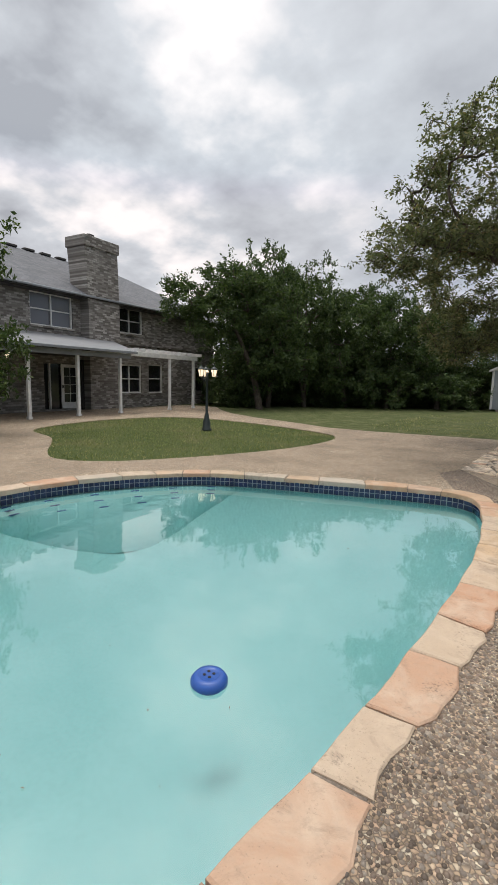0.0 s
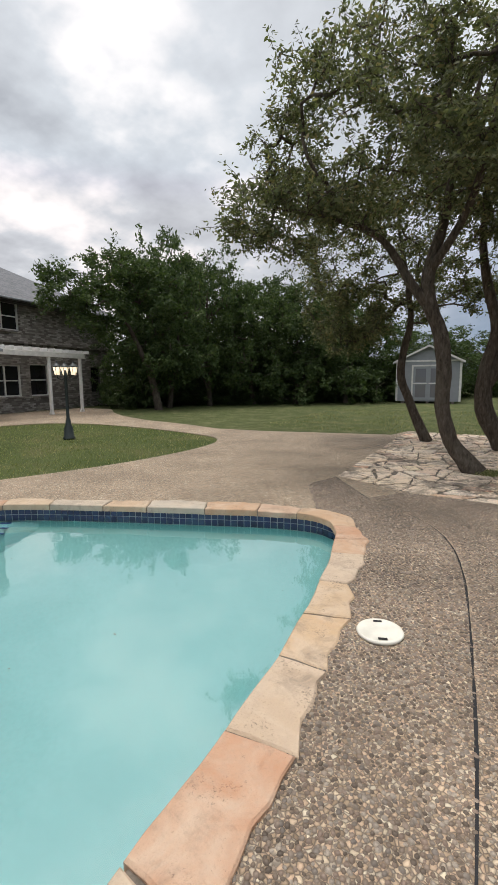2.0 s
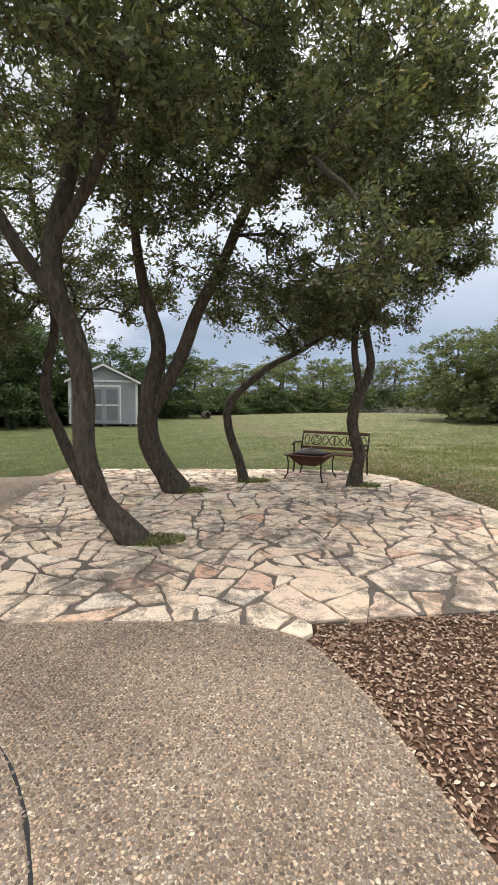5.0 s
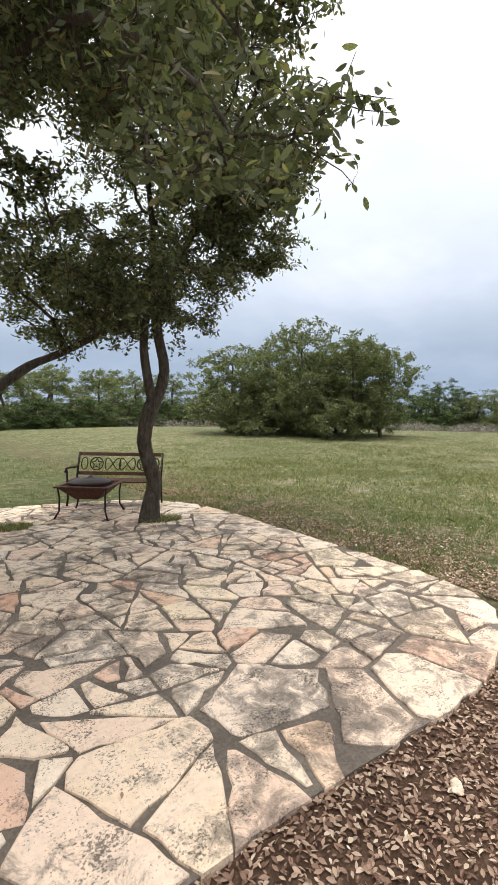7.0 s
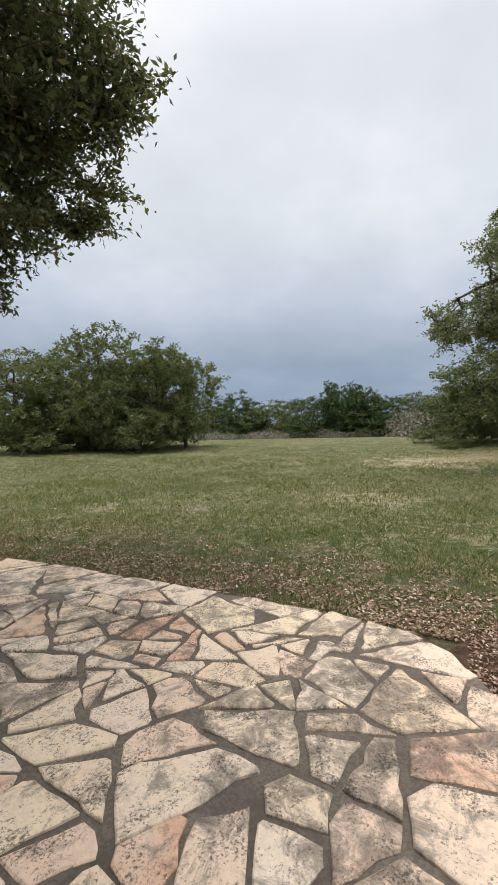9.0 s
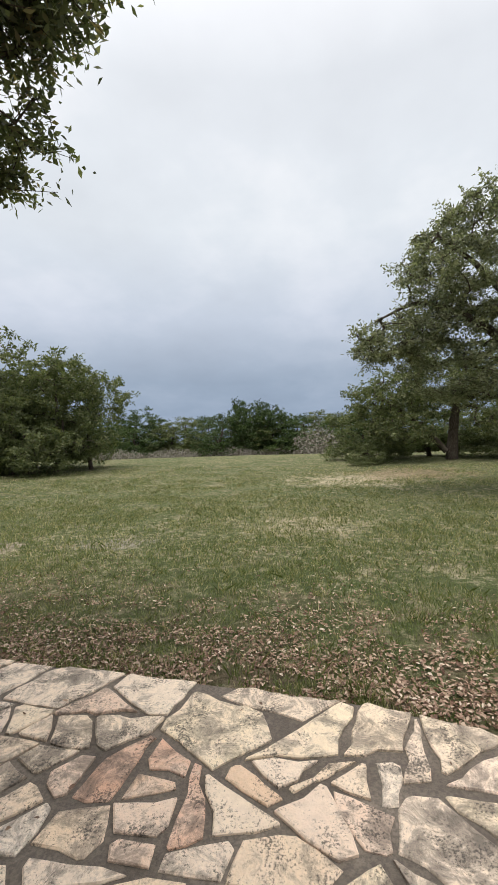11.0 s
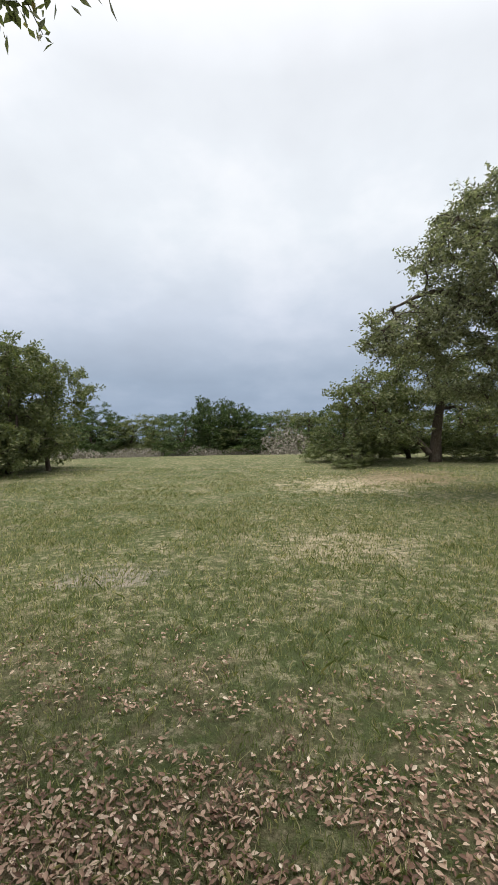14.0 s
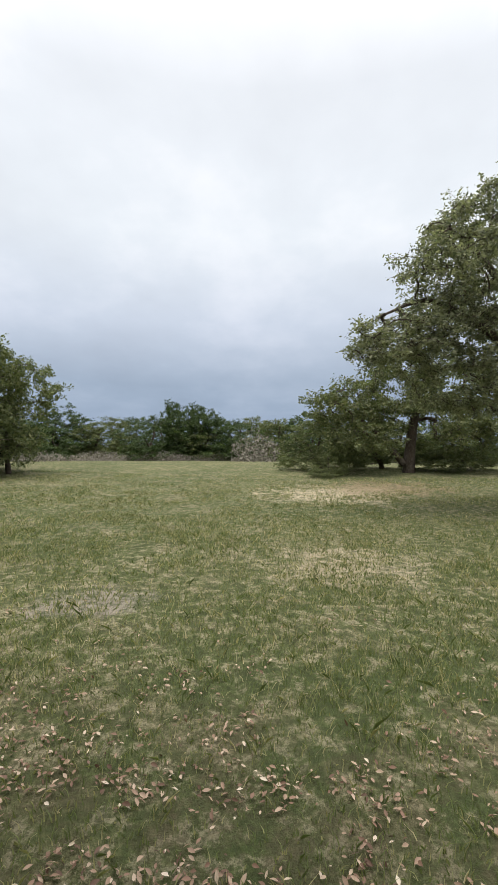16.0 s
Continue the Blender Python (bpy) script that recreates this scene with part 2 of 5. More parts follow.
def mat_lawn():
    m = Mat("lawn_turf", 0.95, spec=0.1).world()
    g = m.ramp(m.noise(0.7, 5, 0.6), [(0.3, (0.052, 0.075, 0.022)), (0.52, (0.085, 0.105, 0.038)), (0.72, (0.16, 0.145, 0.07))])
    m.color(m.mix(m.ramp(m.noise(40, 4, 0.7), [(0.35, 0.5), (0.6, 0.0)]), g, (0.03, 0.045, 0.014)))
    m.bump(m.noise(90, 4), 0.9, 0.02)
    return m.m


LAWN = mat_lawn()


def mat_dirt():
    m = Mat("leaf_mould", 0.98, spec=0.1).world()
    c = m.ramp(m.noise(14, 6, 0.7), [(0.3, (0.055, 0.032, 0.022)), (0.6, (0.13, 0.08, 0.055)), (0.75, (0.22, 0.15, 0.11))])
    m.color(c)
    m.bump(m.noise(45, 5, 0.7), 1.0, 0.03)
    return m.m


DIRT = mat_dirt()


def mat_leaves(name, stops, trans=0.35):
    m = Mat(name, 0.55, spec=0.3)
    c = m.ramp(m.island(), stops)
    m.color(c)
    tr = m.n("ShaderNodeBsdfTranslucent")
    m.l(m.mix(1.0, c, (1.35, 1.45, 0.8), "MULTIPLY"), tr.inputs[0])
    mx = m.n("ShaderNodeMixShader")
    mx.inputs[0].default_value = trans
    m.l(m.b.outputs[0], mx.inputs[1])
    m.l(tr.outputs[0], mx.inputs[2])
    out = m.t.nodes["Material Output"]
    m.l(mx.outputs[0], out.inputs[0])
    return m.m


OAKLEAF = mat_leaves("live_oak_leaves", [(0.0, (0.062, 0.074, 0.038)), (0.5, (0.112, 0.125, 0.066)), (0.88, (0.18, 0.19, 0.105)), (1.0, (0.21, 0.165, 0.085))], 0.4)
GREYLEAF = mat_leaves("grey_oak_leaves", [(0.0, (0.095, 0.11, 0.068)), (0.5, (0.18, 0.195, 0.12)), (1.0, (0.32, 0.33, 0.22))], 0.4)
DARKLEAF = mat_leaves("thicket_leaves", [(0.0, (0.030, 0.052, 0.018)), (0.6, (0.058, 0.092, 0.030)), (1.0, (0.095, 0.13, 0.045))], 0.3)
FARLEAF = mat_leaves("brush_leaves", [(0.0, (0.075, 0.095, 0.042)), (0.6, (0.14, 0.165, 0.075)), (1.0, (0.21, 0.22, 0.11))], 0.35)
BLADE = mat_leaves("grass_blades", [(0.0, (0.095, 0.125, 0.044)), (0.55, (0.175, 0.205, 0.08)), (0.8, (0.30, 0.285, 0.14)), (1.0, (0.52, 0.45, 0.30))], 0.35)
DEADLEAF = mat_leaves("dry_leaves", [(0.0, (0.10, 0.055, 0.035)), (0.4, (0.24, 0.145, 0.10)), (0.75, (0.40, 0.285, 0.205)), (0.95, (0.52, 0.41, 0.31)), (1.0, (0.66, 0.57, 0.46))], 0.1)


def mat_bark():
    m = Mat("oak_bark", 0.95, spec=0.1)
    st = m.n("ShaderNodeMapping")
    st.inputs[3].default_value = (1, 1, 0.3)
    m.l(m.vec, st.inputs[0])
    f = m.noise(22, 6, 0.7, 0.5, st.outputs[0])
    c = m.ramp(f, [(0.3, (0.035, 0.028, 0.022)), (0.55, (0.095, 0.078, 0.062)), (0.75, (0.17, 0.145, 0.12))])
    m.color(m.mix(m.ramp(m.noise(2.5, 4), [(0.55, 0.0), (0.72, 0.5)]), c, (0.15, 0.14, 0.115)))
    m.bump(f, 1.0, 0.03)
    return m.m


BARK = mat_bark()


def mat_brick():
    """Whitewashed grey-brown brick, seen from across the lawn."""
    m = Mat("house_brick", 0.9, spec=0.2)
    mp = m.n("ShaderNodeMapping")
    mp.inputs[2].default_value = (radians(90), 0, 0)
    m.l(m.vec, mp.inputs[0])
    bt = m.n("ShaderNodeTexBrick", Scale=1.0)
    bt.inputs["Brick Width"].default_value = 0.24
    bt.inputs["Row Height"].default_value = 0.085
    bt.inputs["Mortar Size"].default_value = 0.008
    bt.inputs["Bias"].default_value = -0.25
    bt.inputs["Color1"].default_value = (0.13, 0.115, 0.105, 1)
    bt.inputs["Color2"].default_value = (0.60, 0.57, 0.53, 1)
    bt.inputs["Mortar"].default_value = (0.20, 0.185, 0.17, 1)
    m.l(mp.outputs[0], bt.inputs["Vector"])
    c = m.mix(m.ramp(m.noise(0.9, 4), [(0.35, 0.45), (0.65, 0.0)]), bt.outputs[0], (0.14, 0.125, 0.115))
    c = m.mix(0.12, c, (0.22, 0.20, 0.185))
    m.color(c)
    m.bump(bt.outputs["Fac"], -0.4, 0.01)
    return m.m


BRICK = mat_brick()


def mat_shingle(name, a, b, row=0.14):
    m = Mat(name, 0.9, spec=0.2)
    bt = m.n("ShaderNodeTexBrick", Scale=1.0)
    bt.inputs["Brick Width"].default_value = 0.32
    bt.inputs["Row Height"].default_value = row
    bt.inputs["Mortar Size"].default_value = 0.006
    bt.inputs["Color1"].default_value = (*a, 1)
    bt.inputs["Color2"].default_value = (*b, 1)
    bt.inputs["Mortar"].default_value = (a[0] * 0.5, a[1] * 0.5, a[2] * 0.5, 1)
    m.l(m.vec, bt.inputs["Vector"])
    m.color(m.mix(m.ramp(m.noise(1.1, 4), [(0.4, 0.3), (0.7, 0.0)]), bt.outputs[0], a))
    m.bump(m.noise(60, 3), 0.4, 0.01)
    return m.m


SHINGLE = mat_shingle("roof_shingle", (0.13, 0.135, 0.145), (0.19, 0.195, 0.21))
WHITE = mat_plain("white_paint", (0.72, 0.71, 0.69), 0.55, vary=0.18)
GREYPAINT = mat_plain("grey_siding", (0.27, 0.285, 0.31), 0.6, vary=0.15, scale=3)
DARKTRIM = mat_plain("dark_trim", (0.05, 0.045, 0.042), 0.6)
IRON = mat_plain("wrought_iron", (0.035, 0.024, 0.02), 0.5, 0.6, 0.4, 14)
RUST = mat_plain("rusty_steel", (0.105, 0.045, 0.03), 0.8, 0.2, 0.5, 18)
LAMPGREEN = mat_plain("lamp_post_paint", (0.03, 0.04, 0.04), 0.45, 0.3)
LID = mat_plain("lid_plastic", (0.70, 0.68, 0.60), 0.5, vary=0.2, scale=9)
BLUE = mat_plain("blue_plastic", (0.025, 0.085, 0.33), 0.35, vary=0.15)
BLACK = mat_plain("black_hole", (0.012, 0.012, 0.014), 0.7)
OLDWOOD = mat_plain("weathered_wood", (0.30, 0.25, 0.21), 0.85, vary=0.4, scale=12)
GALV = mat_plain("grey_metal_roof", (0.24, 0.25, 0.265), 0.55, 0.1, 0.15, 2.5)
STRAW = mat_plain("dry_brush", (0.27, 0.25, 0.205), 0.95, vary=0.4, scale=9)


def mat_plaster():
    m = Mat("pool_plaster", 0.7, spec=0.2).world()
    c = m.ramp(m.noise(0.6, 4), [(0.3, (0.37, 0.66, 0.67)), (0.7, (0.44, 0.72, 0.725))])
    m.color(m.mix(m.ramp(m.noise(30, 4), [(0.35, 0.15), (0.6, 0.0)]), c, (0.25, 0.5, 0.5)))
    return m.m


def mat_water():
    m = Mat("pool_water", 0.02)
    m.world()
    tr = m.n("ShaderNodeBsdfTransparent")
    tr.inputs[0].default_value = (0.90, 0.985, 0.985, 1)
    gl = m.n("ShaderNodeBsdfGlossy")
    gl.inputs["Roughness"].default_value = 0.03
    fr = m.n("ShaderNodeFresnel", IOR=2.6)
    bp = m.n("ShaderNodeBump", Strength=0.05, Distance=0.05)
    m.l(m.noise(2.4, 2, 0.4), bp.inputs["Height"])
    m.l(bp.outputs[0], gl.inputs["Normal"])
    mx = m.n("ShaderNodeMixShader")
    m.l(fr.outputs[0], mx.inputs[0])
    m.l(tr.outputs[0], mx.inputs[1])
    m.l(gl.outputs[0], mx.inputs[2])
    m.l(mx.outputs[0], m.t.nodes["Material Output"].inputs[0])
    return m.m


def mat_glass(name, tint=0.02):
    m = Mat(name, 0.05, spec=0.6)
    m.color((tint, tint, tint * 1.1))
    return m.m


def mat_tile():
    m = Mat("navy_tile", 0.15, spec=0.6)
    m.color(m.ramp(m.random(), [(0.0, (0.012, 0.018, 0.06)), (0.6, (0.02, 0.032, 0.10)), (1.0, (0.03, 0.05, 0.11))]))
    return m.m


def mat_glow():
    m = Mat("lit_lamp_glass", 0.4)
    m.color((0.9, 0.8, 0.65))
    m.b.inputs["Emission Color"].default_value = (1.0, 0.80, 0.55, 1)
    m.b.inputs["Emission Strength"].default_value = 1.2
    return m.m


PLASTER, WATER, GLASS, TILE, GLOW = mat_plaster(), mat_water(), mat_glass("dark_window_glass"), mat_tile(), mat_glow()
SCREEN = mat_glass("blind_behind_glass", 0.16)
GROUT = mat_plain("white_grout", (0.55, 0.58, 0.58), 0.8)

# ---------------------------------------------------------------- mesh helpers
rng = np.random.default_rng(7)


def mesh_np(name, verts, faces, material, smooth=False):
    """A mesh from arrays: faces is an (n, k) array of equal-sided faces or a list of loops."""
    me = bpy.data.meshes.new(name)
    if isinstance(faces, np.ndarray):
        n, k = faces.shape
        me.vertices.add(len(verts))
        me.vertices.foreach_set("co", np.asarray(verts, dtype=np.float32).ravel())
        me.loops.add(n * k)
        me.loops.foreach_set("vertex_index", faces.astype(np.int32).ravel())
        me.polygons.add(n)
        me.polygons.foreach_set("loop_start", np.arange(0, n * k, k, dtype=np.int32))
        me.update(calc_edges=True)
        me.validate()
    else:
        me.from_pydata([tuple(v) for v in verts], [], faces)
    if smooth:
        me.polygons.foreach_set("use_smooth", np.ones(len(me.polygons), dtype=bool))
    me.materials.append(material)
    return me


def part(name, data, material=None, parent=None, label=""):
    """Links a bmesh or a mesh as one object under a thing."""
    if isinstance(data, bmesh.types.BMesh):
        me = bpy.data.meshes.new(name)
        bmesh.ops.recalc_face_normals(data, faces=data.faces)
        data.to_mesh(me)
        data.free()
        me.materials.append(material)
    else:
        me = data
    ob = new(name, me)
    if parent is not None:
        ob.parent = parent
    if label:
        ob["label"] = label
    return ob


def thing(name, m, label, category, group="", kind=""):
    ob = new(name)
    ob.empty_display_size = 0.2
    ob.matrix_world = m
    return tagged(ob, label, category, group, kind)


def add_box(bm, lo, hi, bevel=0.0, m=None):
    b = bmesh.new()
    bmesh.ops.create_cube(b, size=1.0)
    for v in b.verts:
        v.co = Vector([lo[i] + (v.co[i] + 0.5) * (hi[i] - lo[i]) for i in range(3)])
    if bevel:
        bmesh.ops.bevel(b, geom=b.edges[:], offset=bevel, segments=1, affect="EDGES")
    if m is not None:
        b.transform(m)
    me = bpy.data.meshes.new("tmp")
    b.to_mesh(me)
    b.free()
    bm.from_mesh(me)
    bpy.data.meshes.remove(me)
    return bm


def box(lo, hi, bevel=0.0, m=None):
    return add_box(bmesh.new(), lo, hi, bevel, m)


def lathe(profile, sides=16):
    """A turned body from (radius, height) pairs."""
    bm = bmesh.new()
    rings = []
    for r, z in profile:
        rings.append([bm.verts.new((r * math.cos(2 * math.pi * i / sides), r * math.sin(2 * math.pi * i / sides), z)) for i in range(sides)])
    for a, b in zip(rings, rings[1:]):
        for i in range(sides):
            bm.faces.new((a[i], a[(i + 1) % sides], b[(i + 1) % sides], b[i])).smooth = True
    bm.faces.new(rings[0][::-1])
    bm.faces.new(rings[-1])
    return bm


def tube_arrays(pts, radii, sides, base=0):
    """Vertices and quads of a tube along pts."""
    pts = np.asarray(pts, float)
    tan = np.gradient(pts, axis=0)
    tan /= np.linalg.norm(tan, axis=1)[:, None] + 1e-9
    ref = np.array([0.31, 0.17, 0.93]) if abs(tan[0, 2]) < 0.9 else np.array([1.0, 0.2, 0.1])
    a = np.cross(tan, ref)
    a /= np.linalg.norm(a, axis=1)[:, None] + 1e-9
    b = np.cross(tan, a)
    ang = np.arange(sides) * 2 * np.pi / sides
    r = np.asarray(radii)[:, None, None]
    v = pts[:, None, :] + r * (np.cos(ang)[None, :, None] * a[:, None, :] + np.sin(ang)[None, :, None] * b[:, None, :])
    n = len(pts)
    i, j = np.meshgrid(np.arange(n - 1), np.arange(sides), indexing="ij")
    f = np.stack([i * sides + j, i * sides + (j + 1) % sides, (i + 1) * sides + (j + 1) % sides, (i + 1) * sides + j], -1).reshape(-1, 4)
    return v.reshape(-1, 3), f + base


def tube(pts, r, sides=8):
    """A bmesh rod along pts with closed ends."""
    v, f = tube_arrays(pts, np.full(len(pts), r) if isinstance(r, (int, float)) else r, sides)
    bm = bmesh.new()
    vs = [bm.verts.new(p) for p in v]
    for q in f:
        bm.faces.new([vs[i] for i in q]).smooth = True
    bm.faces.new(vs[:sides][::-1])
    bm.faces.new(vs[-sides:])
    return bm


def curve_points(ctrl, step=0.1, closed=False):
    """Catmull-Rom through the control points."""
    c = [np.array(p, float) for p in ctrl]
    n = len(c)
    out = []
    for i in range(n if closed else n - 1):
        p0, p1, p2, p3 = (c[(i - 1) % n], c[i], c[(i + 1) % n], c[(i + 2) % n]) if closed else (c[max(i - 1, 0)], c[i], c[i + 1], c[min(i + 2, n - 1)])
        k = max(2, int(np.linalg.norm(p2 - p1) / step))
        for s in np.arange(k) / k:
            out.append(0.5 * (2 * p1 + (p2 - p0) * s + (2 * p0 - 5 * p1 + 4 * p2 - p3) * s * s + (3 * p1 - p0 - 3 * p2 + p3) * s ** 3))
    if not closed:
        out.append(c[-1])
    return np.array(out)


def inside(poly, x, y):
    """Even-odd test for arrays of points."""
    p = np.asarray(poly, float)
    hit = np.zeros(np.shape(x), bool)
    for (x0, y0), (x1, y1) in zip(p, np.roll(p, -1, 0)):
        cross = ((y0 > y) != (y1 > y)) & (x < (x1 - x0) * (y - y0) / (y1 - y0 + 1e-12) + x0)
        hit ^= cross
    return hit


def offset_loop(loop, d):
    """A closed loop moved outwards by d."""
    p = np.asarray(loop, float)
    t = np.roll(p, -1, 0) - np.roll(p, 1, 0)
    t /= np.linalg.norm(t, axis=1)[:, None] + 1e-9
    area = np.sum(p[:, 0] * np.roll(p[:, 1], -1) - np.roll(p[:, 0], -1) * p[:, 1])
    nrm = np.stack([t[:, 1], -t[:, 0]], 1) * np.sign(area)
    return p + nrm * d


def sheet(name, outer, holes, z, depth, material):
    """A slab with holes: its top at z and its rim depth below."""
    loops = [[Vector((x, y, 0)) for x, y in lp] for lp in (outer, *holes)]
    flat = [v for lp in loops for v in lp]
    tris = tessellate_polygon(loops)
    verts = [(v.x, v.y, z) for v in flat]
    faces = []
    for a, b, c in tris:
        n = (flat[b] - flat[a]).cross(flat[c] - flat[a]).z
        faces.append((a, b, c) if n > 0 else (c, b, a))
    if depth:
        k = len(verts)
        verts += [(v.x, v.y, z - depth) for v in flat]
        s = 0
        for lp in loops:
            for i in range(len(lp)):
                a, b = s + i, s + (i + 1) % len(lp)
                faces.append((a, b, b + k, a + k))
            s += len(lp)
    return mesh_np(name, verts, faces, material)


# ---------------------------------------------------------------- plan
POOL = curve_points([(-0.67, 0.63), (-0.56, 1.6), (-0.49, 3.0), (-0.50, 4.2), (-0.62, 5.35), (-0.80, 6.15), (-1.02, 6.42), (-1.5, 6.43), (-2.5, 6.12), (-3.6, 5.74), (-4.57, 5.32),
                     (-5.2, 4.7), (-5.62, 3.95), (-5.85, 3.2), (-5.9, 2.2), (-5.85, 0.4), (-5.4, -1.8), (-4.0, -3.2), (-2.3, -3.1), (-1.1, -1.5), (-0.78, -0.3)], 0.12, True)
PATIO = [(-1.47, 8.60), (-0.4, 7.97), (0.59, 7.84), (1.06, 7.73), (1.25, 7.66), (1.44, 7.56), (1.57, 7.43), (1.66, 7.48), (1.70, 7.61), (2.4, 7.62), (3.0, 7.58), (3.8, 7.55), (4.2, 7.6), (4.7, 7.76), (5.1, 8.0), (5.3, 8.3), (5.43, 8.9),
         (5.47, 9.75), (5.5, 11.3), (5.53, 12.3), (5.45, 13.1), (5.1, 13.9), (4.4, 14.4), (3.5, 14.6), (0.8, 14.85), (-1.31, 15.1)]
ISLAND = curve_points([(-12.3, 6.7), (-10.4, 6.1), (-8.6, 4.9), (-7.7, 4.5), (-6.99, 4.75), (-6.39, 5.43), (-5.63, 7.0), (-5.15, 8.6), (-5.0, 10.4), (-5.35, 11.6), (-6.4, 12.3), (-9.1, 13.1), (-11.5, 13.3), (-13.1, 12.6), (-13.6, 10.5), (-13.2, 8.3)], 0.3, True)
DECK = [(-1.47, 8.60), (-1.31, 15.1), (-1.6, 14.2), (-3.3, 13.95), (-5.0, 13.7), (-6.6, 13.75), (-8.0, 14.4), (-10.56, 15.3), (-12.6, 16.4), (-14.3, 17.7), (-16.2, 19.6), (-18.6, 19.8), (-18.4, 10.0), (-18.0, 4.0),
        (-16.0, -3.0), (-8.0, -7.0), (3.0, -7.0), (3.2, 1.5), (2.3, 4.2), (1.78, 5.6), (1.74, 6.8), (1.68, 7.11), (1.64, 7.26), (1.57, 7.43), (1.44, 7.56), (1.25, 7.66), (1.06, 7.73), (0.59, 7.84), (-0.4, 7.97)]
BED = [(1.58, 7.42), (1.64, 7.26), (1.68, 7.11), (1.74, 6.8), (1.78, 5.6), (2.3, 4.2), (3.2, 1.5), (8.0, 2.0), (7.4, 6.4), (6.0, 7.6), (5.2, 8.02), (4.7, 7.79), (4.2, 7.64), (3.8, 7.59), (3.0, 7.62), (2.4, 7.66), (1.72, 7.64), (1.67, 7.48)]
WATER_Z = -0.155

# ---------------------------------------------------------------- ground
def smooth(u):
    u = min(max(u, 0.0), 1.0)
    return u * u * (3 - 2 * u)


def field_side(a):
    """One towards the field, nought towards the house; a is the bearing in degrees from the patio."""
    a = (a + 180) % 360 - 180
    return smooth((95 - a) / 35) * smooth((a + 85) / 35)


def ground_z(x, y):
    """The field swells gently beyond the patio."""
    dx, dy = x - 4.0, y - 10.0
    r = math.hypot(dx, dy)
    rise = 0.6 * smooth((r - 11) / 19) - 0.3 * smooth((r - 33) / 18)
    return -0.045 + rise * field_side(math.degrees(math.atan2(dy, dx)))


def build_ground():
    bear = np.arange(0, 360, 4.0)
    start = [11.0 + 49.0 * (1 - smooth(field_side(a) / 0.001)) for a in bear]
    rim = [(4 + r * math.cos(radians(a)), 10 + r * math.sin(radians(a))) for a, r in zip(bear, start)]
    hole = [tuple(p) for p in offset_loop(POOL, 0.2)]
    loops = [[Vector((x, y, 0)) for x, y in lp] for lp in (rim, hole)]
    flat = [v for lp in loops for v in lp]
    faces = []
    for a, b, c in tessellate_polygon(loops):
        up = (flat[b] - flat[a]).cross(flat[c] - flat[a]).z > 0
        faces.append((a, b, c) if up else (c, b, a))
    verts = [(v.x, v.y, -0.045) for v in flat]
    n, prev = len(rim), list(range(len(rim)))
    for step in (1.5, 3, 5, 7, 9, 11, 13, 15, 17, 19, 22, 25, 28, 32, 36, 40, 60, 120, 300, 840):
        cur = []
        for a, r in zip(bear, start):
            x, y = 4 + (r + step) * math.cos(radians(a)), 10 + (r + step) * math.sin(radians(a))
            cur.append(len(verts))
            verts.append((x, y, ground_z(x, y)))
        faces += [(prev[i], cur[i], cur[(i + 1) % n], prev[(i + 1) % n]) for i in range(n)]
        prev = cur
    return part("ground", mesh_np("ground", verts, faces, FIELD, True))


ground = build_ground()
tagged(ground, "short green and straw-coloured grass field", "ground", kind="structure")
deck = part("pavement", sheet("pavement", DECK, [offset_loop(POOL, 0.12), ISLAND], 0.0, 0.08, AGG))
tagged(deck, "tan exposed-aggregate concrete pool deck", "pavement", kind="structure")
lawn = part("lawn", sheet("lawn", ISLAND, [], -0.02, 0, LAWN))
tagged(lawn, "green mown lawn island beside the pool deck", "lawn", kind="structure")
bed = part("planting_bed", sheet("planting_bed", BED, [], -0.03, 0, DIRT))
tagged(bed, "brown leaf-covered earth bed beside the walk", "ground", kind="structure")

# pool shell: wall, sloping floor, steps
WALL = offset_loop(POOL, 0.03)


